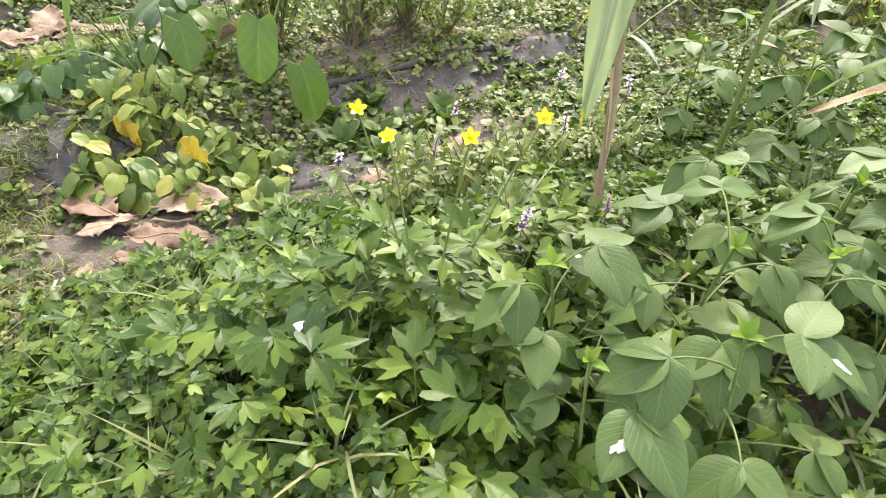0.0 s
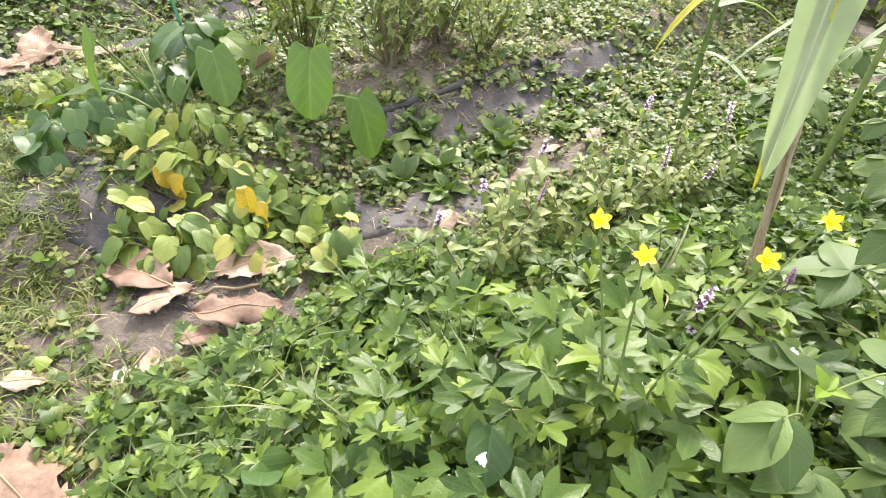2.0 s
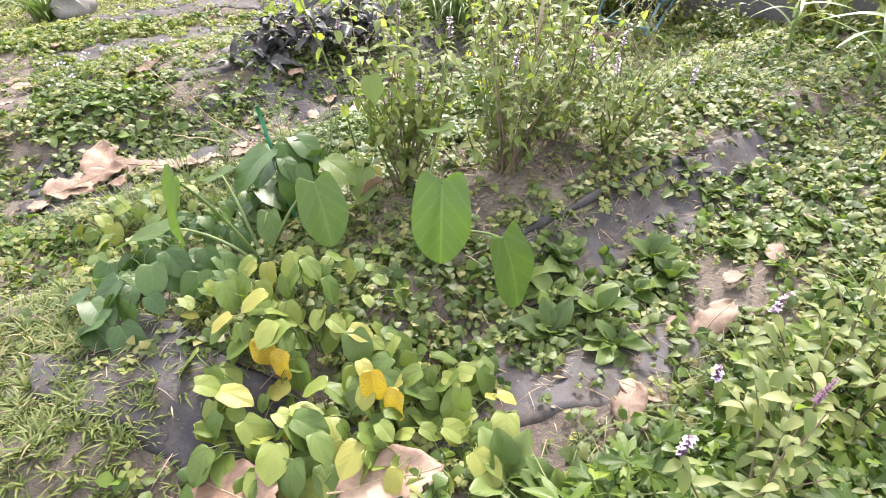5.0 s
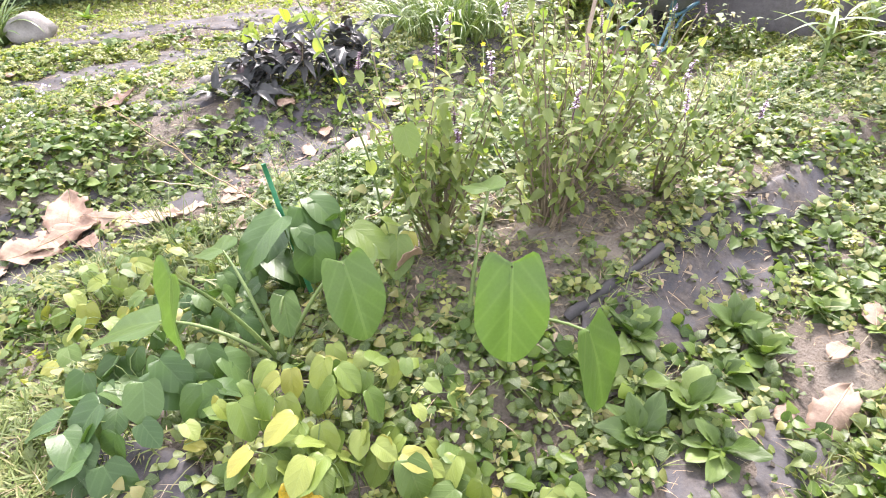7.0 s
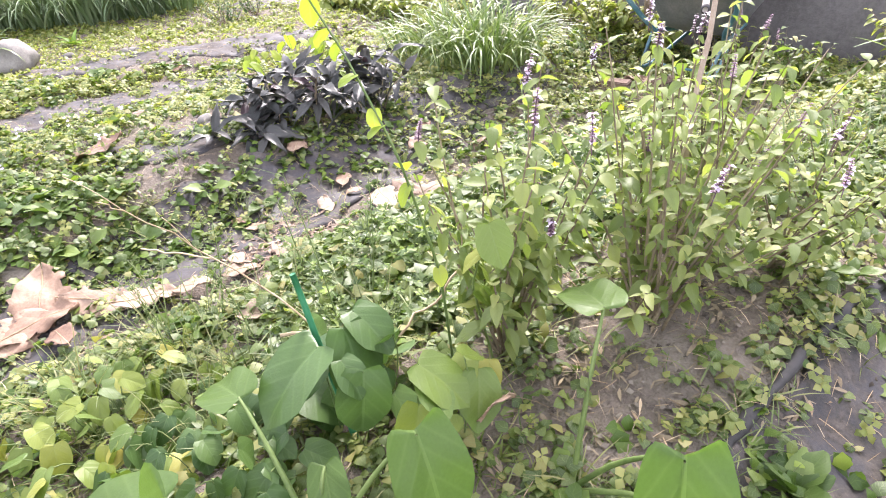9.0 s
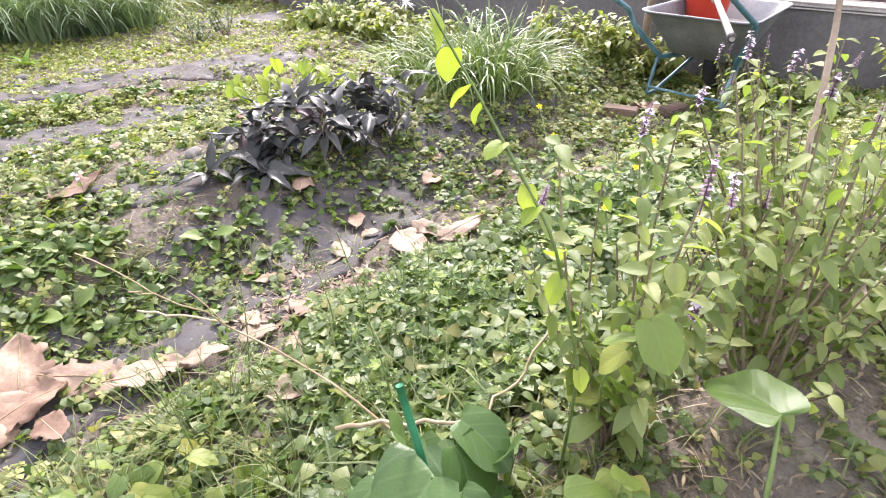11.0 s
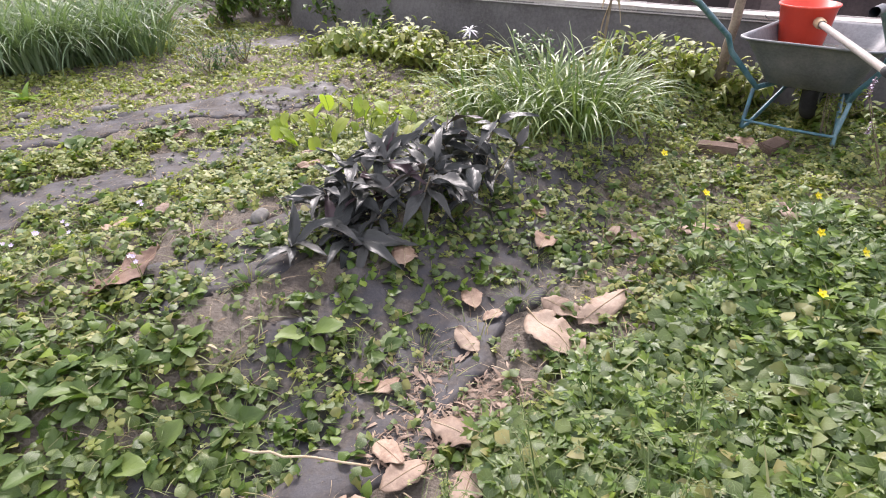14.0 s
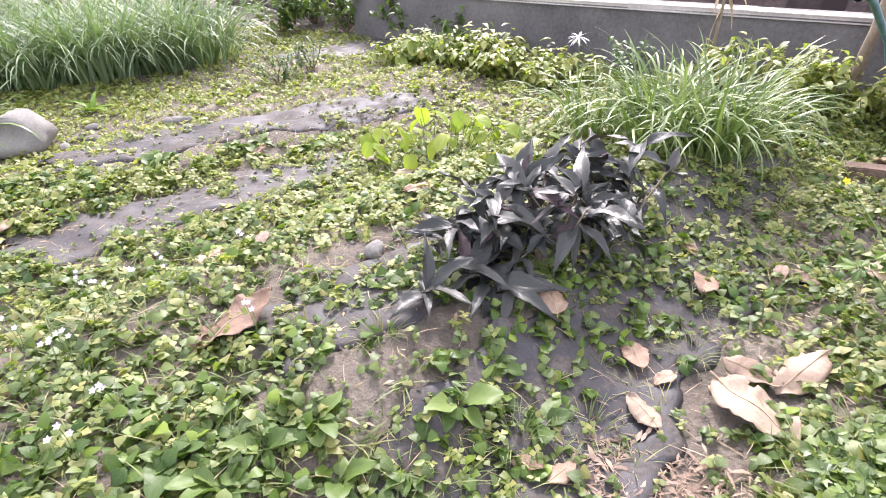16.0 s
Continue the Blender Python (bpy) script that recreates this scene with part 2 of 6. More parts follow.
    brick=rough_material("old_brick", [(0.3, (0.1, 0.062, 0.045)), (0.5, (0.18, 0.122, 0.094)), (0.75, (0.28, 0.21, 0.165))], 9, 60, 0.9, 0.6, 0.006),
    stone=rough_material("grey_stone", [(0.3, (0.1, 0.093, 0.085)), (0.5, (0.2, 0.187, 0.17)), (0.75, (0.33, 0.31, 0.28))], 5, 60, 0.9, 0.5, 0.006),
)
mnt = G["mat"].node_tree  # dust and washed-in soil over the woven sheet
mb = mnt.nodes["Principled BSDF"]
sheet = mb.inputs["Base Color"].links[0].from_socket
dust, grain = noise_at(mnt, 7.5, 12, "Object", 0.75), noise_at(mnt, 55, 4, "Object", 0.7)
amount = ramp(mnt, dust.outputs[0], [(0.43, (0, 0, 0)), (0.6, (1, 1, 1))]).outputs[0]
earth = ramp(mnt, grain.outputs[0], [(0.3, (0.04, 0.033, 0.029)), (0.7, (0.145, 0.122, 0.104))]).outputs[0]
mnt.links.new(blend(mnt, amount, sheet, earth), mb.inputs["Base Color"])
mnt.links.new(maths(mnt, "ADD", maths(mnt, "MULTIPLY", amount, 0.35), 0.58), mb.inputs["Roughness"])
wm, wnt, wb = nodes_of("standing_water")
wb.inputs["Base Color"].default_value, wb.inputs["Roughness"].default_value = (0.12, 0.12, 0.11, 1), 0.03
rip = noise_at(wnt, 14, 2)
relief(wnt, wb, rip.outputs[0], 0.1, 0.004)
G["water"] = wm

# ---- shape tools ----
S33, C33 = math.sin(radians(33)), math.cos(radians(33))


def smooth(a):
    a = np.clip(a, 0, 1)
    return a * a * (3 - 2 * a)


def across_bed(x, y):
    return -(x + 1.0) * S33 + (y - 2.95) * C33


def terrain(x, y):
    """Height of the soil: two raised beds with furrows between them, fading into level ground."""
    d = across_bed(np.asarray(x, float), np.asarray(y, float))
    h = 0.15 * smooth((0.62 - np.abs(d - 0.08)) / 0.3)
    h = h + 0.13 * smooth((0.78 - np.abs(d - 2.85)) / 0.35)
    h = h - 0.08 * smooth((0.5 - np.abs(d - 1.7)) / 0.35)
    h = h + 0.06 * smooth((0.6 - np.abs(d - 5.1)) / 0.3)
    near = smooth((12 - np.hypot(x, np.asarray(y) - 4)) / 4)
    rough = 0.012 * np.sin(7.3 * x + 2.1 * np.sin(5.1 * y)) * np.cos(6.1 * y + 1.7 * x) + 0.006 * np.sin(23 * x + 9 * y) * np.sin(19 * y - 6 * x)
    return near * (h + rough)


def build(name, V, Q, uv=None, mat=None, soft=True):
    """A mesh from an array of places and an array of four-sided faces."""
    V, Q = np.asarray(V, np.float32), np.asarray(Q, np.int32)
    me = bpy.data.meshes.new(name)
    me.vertices.add(len(V))
    me.vertices.foreach_set("co", V.ravel())
    me.loops.add(Q.size)
    me.loops.foreach_set("vertex_index", Q.ravel())
    me.polygons.add(len(Q))
    me.polygons.foreach_set("loop_start", np.arange(0, Q.size, 4, dtype=np.int32))
    me.polygons.foreach_set("use_smooth", np.full(len(Q), soft))
    if uv is not None:
        layer = me.uv_layers.new(name="UVMap")
        layer.data.foreach_set("uv", np.asarray(uv, np.float32)[Q.ravel()].ravel())
    if mat:
        me.materials.append(mat)
    me.update(calc_edges=True)
    return me


def thing(name, at=(0, 0, 0), turn=0, label="", category="", group="", kind=""):
    ob = new(name)
    ob.empty_display_size = 0.05
    ob.location, ob.rotation_euler = at, (0, 0, radians(turn))
    return tagged(ob, label, category, group, kind)


def part(name, bm, material, parent, label=""):
    """Links a bmesh, or a finished mesh, as one mesh object under a thing or a part."""
    if isinstance(bm, bmesh.types.BMesh):
        me = bpy.data.meshes.new(name)
        bm.to_mesh(me)
        bm.free()
        for p in me.polygons:
            p.use_smooth = True
    else:
        me = bm
    if material and not me.materials:
        me.materials.append(material)
    ob = new(name, me)
    ob.parent = parent
    return tagged(ob, label)


class Heap:
    """Gathers pieces into one mesh."""

    def __init__(self):
        self.v, self.q, self.u, self.n = [], [], [], 0

    def put(self, shape, m=None):
        V, Q, U = shape
        if m is not None:
            M = np.array(m)
            V = V @ M[:3, :3].T + M[:3, 3]
        self.v.append(V), self.q.append(Q + self.n), self.u.append(U)
        self.n += len(V)

    def mesh(self, name, mat):
        return build(name, np.concatenate(self.v), np.concatenate(self.q), np.concatenate(self.u), mat)


PROFILE = dict(
    ovate=lambda u: np.sin(np.pi * np.clip(u, 0, 1) ** 0.72) ** 0.8,
    oval=lambda u: np.sin(np.pi * np.clip(u, 0, 1) ** 0.9) ** 0.6,
    lance=lambda u: np.sin(np.pi * np.clip(u, 0, 1) ** 0.8) ** 1.15,
    heart=lambda u: np.clip(1 - u, 0, 1) ** 0.72 * (1.0 + 0.55 * u) * np.where(u < 0.08, 0.86, 1.0),
    spoon=lambda u: 0.16 + 0.84 * np.sin(np.pi * np.clip((u - 0.22) / 0.78, 0, 1) ** 0.8) ** 0.8 * (u > 0.22),
    cut=lambda u: 0.1 + 0.9 * np.sin(np.pi * np.clip(u, 0, 1) ** 1.5) ** 0.9,
    strap=lambda u: np.clip(1 - u, 0, 1) ** 0.55 * (0.75 + 0.25 * np.clip(u * 6, 0, 1)),
)


def leaf(kind="ovate", length=1.0, width=0.6, rows=7, cols=4, fold=0.25, droop=0.25, cord=0.0, wave=0.0, teeth=0.0, seed=0, twist=0.0, quilt=0.0):
    """A leaf with its stalk end at the origin, along +Y and facing +Z."""
    rg = np.random.RandomState(seed)
    u = np.linspace(0, 1, rows + 1)
    s = np.linspace(-1, 1, cols + 1)
    U, S = np.meshgrid(u, s, indexing="ij")
    w = np.maximum(PROFILE[kind](U), 0.03) * width / 2
    if teeth:
        w = w * (1 + teeth * ((np.arange(rows + 1) % 2)[:, None] - 0.5) * (np.abs(S) > 0.9))
    x = S * w
    y = U * length - cord * length * np.abs(S) ** 1.5 * (1 - U) ** 3
    ph = rg.rand(4) * 6.28
    z = fold * np.abs(x) - droop * length * U ** 2 + wave * length * np.sin(9 * U + ph[0]) * np.abs(S) ** 1.3 * np.sign(np.sin(ph[1] + 2 * S))
    if quilt:
        z = z + quilt * length * np.abs(np.sin(rows * np.pi / 2 * (U - 0.3 * np.abs(S)))) * np.sin(np.pi * np.abs(S)) ** 0.7
    if twist:
        a = twist * U
        x, z = x * np.cos(a) - z * np.sin(a) * 0.3, z + x * np.sin(a)
    V = np.stack([x, y, z], -1).reshape(-1, 3)
    i = np.arange(rows)[:, None] * (cols + 1) + np.arange(cols)[None]
    Q = np.stack([i, i + 1, i + cols + 2, i + cols + 1], -1).reshape(-1, 4)
    return V, Q, np.stack([S / 2 + 0.5, U], -1).reshape(-1, 2)


def heart_leaf(length=1.0, width=0.85, cord=0.2, rings=5, around=20, cup=0.2, droop=0.25, wave=0.02, point=0.58, seed=0):
    """A heart-shaped leaf, fanned out from where its stalk joins."""
    rg = np.random.RandomState(seed)
    ph = np.linspace(-np.pi, np.pi, around + 1)
    a = np.abs(ph)
    ox = width / 2 * np.sin(ph) * (1 - point + point * np.minimum(1, a / 1.3))
    oy = (1 + np.cos(ph)) / 2 - cord * np.exp(-((a - 2.35) / 0.55) ** 2)
    r = np.linspace(0.02, 1, rings + 1)[:, None]
    X, Y = ox[None] * r, oy[None] * r
    far = np.hypot(X, Y)
    Z = cup * np.abs(X) - droop * np.maximum(Y, 0) ** 2 - 0.5 * cup * far ** 2 + wave * r ** 2 * np.sin(5 * ph + rg.rand() * 6) + 0.5 * wave * np.sin(11 * Y + rg.rand() * 6) * r
    V = np.stack([X, Y, Z], -1).reshape(-1, 3) * length
    n = around + 1
    i = np.arange(rings)[:, None] * n + np.arange(around)[None]
    Q = np.stack([i, i + n, i + n + 1, i + 1], -1).reshape(-1, 4)
    U = np.stack([X / width + 0.5, np.clip(Y, -0.3, 1) * 0.8 + 0.2], -1).reshape(-1, 2)
    return V, Q, U


def blade(length, width, start, end, rows=8, cols=2, fold=0.3):
    """A grass blade that leaves the ground at the angle start and has bent to the angle end at its tip."""
    u = np.linspace(0, 1, rows + 1)
    a = np.radians(start + (end - start) * u ** 1.3)
    step = length / rows
    y = np.concatenate([[0], np.cumsum(np.cos(a[:-1]) * step)])
    z = np.concatenate([[0], np.cumsum(np.sin(a[:-1]) * step)])
    S = np.linspace(-1, 1, cols + 1)
    w = np.maximum(PROFILE["strap"](u), 0.04) * width / 2
    X = S[None] * w[:, None]
    Y = y[:, None] - fold * np.abs(X) * np.sin(a)[:, None]
    Z = z[:, None] + fold * np.abs(X) * np.cos(a)[:, None]
    i = np.arange(rows)[:, None] * (cols + 1) + np.arange(cols)[None]
    Q = np.stack([i, i + 1, i + cols + 2, i + cols + 1], -1).reshape(-1, 4)
    UV = np.stack(np.broadcast_arrays(S[None] / 2 + 0.5, u[:, None]), -1).reshape(-1, 2)
    return np.stack([X, Y, Z], -1).reshape(-1, 3), Q, UV


def joined(*shapes):
    v, q, t, n = [], [], [], 0
    for V, Q, U in shapes:
        v.append(V), q.append(Q + n), t.append(U)
        n += len(V)
    return np.concatenate(v), np.concatenate(q), np.concatenate(t)


def moved(shape, x=0, y=0, z=0, az=0, el=0, roll=0, size=1):
    M = np.array(set_leaf((x, y, z), az, el, roll, size))
    return shape[0] @ M[:3, :3].T + M[:3, 3], shape[1], shape[2]


def set_leaf(at, az=0, el=0, roll=0, size=1):
    """az: heading, degrees to the left of +Y; el: how far the leaf points up."""
    return Matrix.Translation(at) @ Euler((0, 0, radians(az))).to_matrix().to_4x4() @ Euler((radians(el), 0, 0)).to_matrix().to_4x4() @ Euler((0, radians(roll), 0)).to_matrix().to_4x4() @ Matrix.Scale(size, 4)


def tube(points, radii, sides=6, cap=False):
    """A tube through points, with its radius at each."""
    P = np.asarray(points, float)
    r = np.broadcast_to(np.asarray(radii, float), (len(P),))
    T = np.gradient(P, axis=0)
    T = np.where(np.linalg.norm(T, axis=1, keepdims=True) < 1e-7, (P[-1] - P[0])[None], T)
    T /= np.maximum(np.linalg.norm(T, axis=1, keepdims=True), 1e-9)
    ref = np.where(np.abs(T[:, 2:3]) > 0.9, [[1.0, 0, 0]], [[0, 0, 1.0]])
    A = np.cross(T, ref)
    A /= np.linalg.norm(A, axis=1, keepdims=True)
    B = np.cross(T, A)
    ang = np.linspace(0, 2 * np.pi, sides, endpoint=False)
    V = P[:, None] + r[:, None, None] * (np.cos(ang)[None, :, None] * A[:, None] + np.sin(ang)[None, :, None] * B[:, None])
    n = len(P)
    i = np.arange(n - 1)[:, None] * sides
    j = np.arange(sides)[None]
    k = (j + 1) % sides
    Q = np.stack([i + j, i + k, i + sides + k, i + sides + j], -1).reshape(-1, 4)
    V = V.reshape(-1, 3)
    if cap:
        c = len(V)
        V = np.concatenate([V, P[:1], P[-1:]])
        for base, mid in ((0, c), ((n - 1) * sides, c + 1)):
            Q = np.concatenate([Q, [[base + a, mid, base + (a + 2) % sides, base + (a + 1) % sides] for a in range(0, sides, 2)]])
    U = np.tile([[0.3, 0.5]], (len(V), 1))
    return V, Q, U


def lathe(profile, n=28):
    """A solid of revolution round z from (radius, height) pairs."""
    a = np.linspace(0, 2 * np.pi, n, endpoint=False)
    P = np.array(profile, float)
    V = np.stack([P[:, None, 0] * np.cos(a), P[:, None, 0] * np.sin(a), np.broadcast_to(P[:, None, 1], (len(P), n))], -1).reshape(-1, 3)
    i, j = np.meshgrid(np.arange(len(P) - 1), np.arange(n), indexing="ij")
    k = (j + 1) % n
    Q = np.stack([i * n + j, i * n + k, (i + 1) * n + k, (i + 1) * n + j], -1).reshape(-1, 4)
    return V, Q, np.tile([[0.5, 0.5]], (len(V), 1))


def bend(a, b, sag=0.1, n=5, side=0.0):
    a, b = np.array(a, float), np.array(b, float)
    t = np.linspace(0, 1, n)[:, None]
    lift = np.array([side, side * 0.6, sag])
    return a + (b - a) * t + lift * (4 * t * (1 - t))


def scatter(name, shapes, where, mat, label, category, sizes, els, rolls=(0, 20), seed=1, lift=0.0, parent=None):
    """Many pieces joined into one mesh: where is an array of places."""
    rg = np.random.RandomState(seed)
    heap = Heap()
    pick = rg.randint(len(shapes), size=len(where))
    for k, (V, Q, U) in enumerate(shapes):
        W = where[pick == k]
        n = len(W)
        if not n:
            continue
        az, el = rg.rand(n) * 2 * np.pi, np.radians(rg.uniform(els[0], els[1], n))
        ro = np.radians(rg.normal(rolls[0], rolls[1], n))
        sz = rg.uniform(sizes[0], sizes[1], n)
        z0, o0 = np.zeros(n), np.ones(n)
        Rz = np.stack([np.cos(az), -np.sin(az), z0, np.sin(az), np.cos(az), z0, z0, z0, o0], -1).reshape(n, 3, 3)
        Rx = np.stack([o0, z0, z0, z0, np.cos(el), -np.sin(el), z0, np.sin(el), np.cos(el)], -1).reshape(n, 3, 3)
        Ry = np.stack([np.cos(ro), z0, np.sin(ro), z0, o0, z0, -np.sin(ro), z0, np.cos(ro)], -1).reshape(n, 3, 3)
        M = Rz @ Rx @ Ry * sz[:, None, None]
        P = np.einsum("nij,vj->nvi", M, V) + W[:, None] + [0, 0, lift]
        off = np.arange(n)[:, None, None] * len(V)
        heap.put((P.reshape(-1, 3), (Q[None] + off).reshape(-1, 4), np.tile(U, (n, 1))))
    ob = new(name, heap.mesh(name, mat))
    if parent:
        ob.parent = parent
    return tagged(ob, label, category, "", "stuff")


def spread(n, box, keep, seed):
    """n random places in a box (x0, x1, y0, y1), kept with the chance keep(x, y), lying on the soil."""
    rg = np.random.RandomState(seed)
    x, y = rg.uniform(box[0], box[1], n), rg.uniform(box[2], box[3], n)
    ok = rg.rand(n) < keep(x, y)
    x, y = x[ok], y[ok]
    return np.stack([x, y, terrain(x, y)], -1)


def oval_zone(x, y, cx, cy, rx, ry, turn=0.0, edge=0.35):
    """1 inside an oval, falling to 0 past its edge, which wanders a little."""
    c, s = math.cos(radians(turn)), math.sin(radians(turn))
    u, v = ((x - cx) * c + (y - cy) * s) / rx, (-(x - cx) * s + (y - cy) * c) / ry
    wander = 0.16 * np.sin(11 * x + 3 * np.sin(7 * y)) + 0.12 * np.sin(17 * y - 5 * x)
    return smooth((1 + wander - np.hypot(u, v)) / edge)


BARE = [  # soil and matting that shows between the plants: x, y, half length, half width, turn, bareness
    (-1.55, 2.16, 0.46, 0.2, -30, 0.95), (-1.15, 1.78, 0.42, 0.24, 20, 1.0), (-0.45, 2.22, 0.42, 0.22, 15, 1.0), (0.2, 2.6, 0.4, 0.15, 30, 0.95),
    (0.02, 3.07, 0.56, 0.18, 33, 0.93), (0.65, 3.55, 0.32, 0.12, 25, 0.9), (-0.62, 3.22, 0.6, 0.26, 30, 0.85),
    (-1.75, 4.45, 1.0, 0.3, 42, 0.88), (-1.2, 5.0, 0.62, 0.3, 45, 0.8), (-2.3, 5.0, 0.45, 0.28, 30, 0.85), (-2.35, 5.65, 0.42, 0.22, 20, 0.75),
    (-3.4, 6.5, 0.95, 0.32, 28, 1.0), (-2.75, 6.8, 0.45, 0.22, 15, 0.9), (-2.95, 7.62, 1.3, 0.38, 17, 1.0), (-2.2, 10.2, 0.6, 0.4, 20, 0.9),
    (-3.9, 5.4, 1.3, 0.32, 121, 0.95), (-2.75, 3.9, 0.5, 0.25, 20, 0.9), (-0.35, 5.5, 0.85, 0.4, 20, 0.45), (0.6, 5.9, 0.5, 0.35, 40, 0.5),
]
GRASSY = [(-2.15, 1.8, 0.72, 1.2, 8, 1.0), (-1.55, 1.2, 0.25, 0.5, 0, 0.45)]


TUFTED = [(-2.0, 4.86, 0.16, 0.28, 10), (-2.3, 4.62, 0.22, 0.12, 30), (-1.42, 5.08, 0.16, 0.12, 40), (-1.0, 5.3, 0.12, 0.25, 20), (-2.62, 5.05, 0.2, 0.1, 20), (-3.1, 6.75, 0.12, 0.16, 20), (-3.0, 7.55, 0.22, 0.14, 15), (-2.45, 7.7, 0.15, 0.2, 15), (-1.55, 2.32, 0.12, 0.1, 0), (-1.78, 2.1, 0.1, 0.12, 0)]


def bare(x, y):
    out = np.zeros_like(x)
    for cx, cy, rx, ry, turn, amount in BARE:
        out = np.maximum(out, amount * oval_zone(x, y, cx, cy, rx, ry, turn))
    for cx, cy, rx, ry, turn in TUFTED:
        out = out * (1 - 0.85 * oval_zone(x, y, cx, cy, rx, ry, turn))
    return out


def lawn(x, y):
    out = np.zeros_like(x)
    for cx, cy, rx, ry, turn, amount in GRASSY:
        out = np.maximum(out, amount * oval_zone(x, y, cx, cy, rx, ry, turn))
    return out


def lush_depth(x, y):
    """Metres inside the edge of the thick clump beside the first steps."""
    return np.minimum(x + 1.2, (x + 1.22) * 0.53 - (y - 1.36) * 0.848) + 0.03 * np.sin(13 * x) + 0.03 * np.sin(15 * y)


def canopy(x, y):
    return 0.1 + 0.33 * smooth(lush_depth(x, y) / 0.85) * smooth((2.6 - y) / 1.2)

# ---- the ground, the wall and the fence ----


def make_ground():
    n = np.concatenate([-np.geomspace(400, 9, 14), np.linspace(-8, 5, 200), np.geomspace(5.5, 400, 14)])
    m = np.concatenate([-np.geomspace(400, 3, 12), np.linspace(-2, 12, 215), np.geomspace(12.5, 500, 14)])
    X, Y = np.meshgrid(n, m, indexing="ij")
    Z = terrain(X, Y)
    fine = (np.abs(X + 1.5) < 6.4) & (Y > -2) & (Y < 12)
    Z = Z + fine * np.random.RandomState(3).normal(0, 0.004, Z.shape)
    V = np.stack([X, Y, Z], -1).reshape(-1, 3)
    i = np.arange(len(n) - 1)[:, None] * len(m) + np.arange(len(m) - 1)[None]
    Q = np.stack([i, i + len(m), i + len(m) + 1, i + 1], -1).reshape(-1, 4)
    ob = new("ground", build("ground", V, Q, None, G["soil"]))
    return tagged(ob, "dusty grey-brown garden soil with raised beds", "ground", "", "structure")


ground = make_ground()


def weed_mat(a, b, width, seed, label, lift=0.012):
    """A strip of woven mulch sheet laid over the soil, creased, with frayed edges."""
    rg = np.random.RandomState(seed)
    a, b = np.array(a, float), np.array(b, float)
    d = (b - a) / np.linalg.norm(b - a)
    s = np.array([-d[1], d[0]])
    length = np.linalg.norm(b - a)
    rows, cols = max(12, int(length / 0.03)), max(8, int(width / 0.025))
    t, w = np.linspace(0, length, rows + 1), np.linspace(-1, 1, cols + 1)
    T, W = np.meshgrid(t, w, indexing="ij")
    ph = rg.rand(6) * 6.28
    half = width / 2 * (1 + 0.13 * np.sin(5 * T + ph[0]) + 0.08 * np.sin(13 * T + ph[1]) + 0.04 * np.sin(31 * T + ph[2]))
    end = 0.06 * np.sin(7 * W + ph[3]) + 0.03 * np.sin(19 * W + ph[4])
    T2 = T + end * (np.abs(T / length - 0.5) * 2) ** 3
    X = a[0] + d[0] * T2 + s[0] * W * half
    Y = a[1] + d[1] * T2 + s[1] * W * half
    crease = 0.008 * np.abs(np.sin(16 * W * half / width * 3 + 0.8 * np.sin(4 * T + ph[5]))) ** 6 + 0.006 * np.sin(9 * T + 12 * W * half + ph[0]) * np.sin(14 * T - 8 * W * half)
    crease = crease + 0.007 * np.abs(np.sin(6.5 * (W * half) + 1.3 * T + ph[2])) ** 14
    crease = crease + 0.008 * np.abs(np.sin(3.1 * (W * half) + 0.5 * np.sin(3 * T) + ph[4])) ** 30
    Z = terrain(X, Y) + lift + crease - 0.02 * (np.abs(W) > 0.97)
    V = np.stack([X, Y, Z], -1).reshape(-1, 3)
    i = np.arange(rows)[:, None] * (cols + 1) + np.arange(cols)[None]
    Q = np.stack([i, i + 1, i + cols + 2, i + cols + 1], -1).reshape(-1, 4)[:, ::-1]
    ob = new("mulch_mat", build("mulch_mat", V, Q, None, G["mat"]))
    solid = ob.modifiers.new("thick", "SOLIDIFY")
    solid.thickness = 0.003
    return tagged(ob, label, "mulch mat", "mulch mats on the beds")


weed_mat((-1.98, 2.42), (-1.12, 1.95), 0.4, 1, "dark creased mulch mat under the heart-leaved vine")
weed_mat((-0.9, 2.18), (0.0, 2.42), 0.36, 2, "dusty mulch mat half buried under soil in the furrow", 0.002)
bed_mat = weed_mat((-0.5, 2.74), (0.64, 3.44), 0.33, 3, "folded grey mulch mat on the slope of the bed")
fold = np.array([(-0.56, 2.85, 0), (-0.44, 2.94, 0), (-0.25, 3.08, 0), (-0.03, 3.23, 0), (0.15, 3.34, 0), (0.36, 3.45, 0)])
fold[:, 2] = terrain(fold[:, 0], fold[:, 1]) + 0.014
rolled = Heap()
rolled.put(tube(np.stack([np.interp(np.linspace(0, 5, 30), np.arange(6), fold[:, k]) for k in range(3)], -1) + np.random.RandomState(8).normal(0, 0.003, (30, 3)), 0.017 + 0.004 * np.sin(np.arange(30)), 7))
part("rolled_edge", rolled.mesh("rolled_edge", G["rubber"]), None, bed_mat, "rolled black edge of the mat")
weed_mat((0.5, 3.45), (1.0, 3.72), 0.22, 4, "dark torn end of a mulch mat among weeds")
weed_mat((-2.95, 3.75), (-0.75, 5.75), 0.62, 5, "grey-violet mulch mat littered with dead leaves")
weed_mat((-2.75, 5.1), (-1.5, 5.75), 0.4, 6, "mulch mat under the dark purple plants")
weed_mat((-4.0, 6.22), (-2.4, 6.95), 0.46, 7, "pale dusty mulch mat between the weed strips")
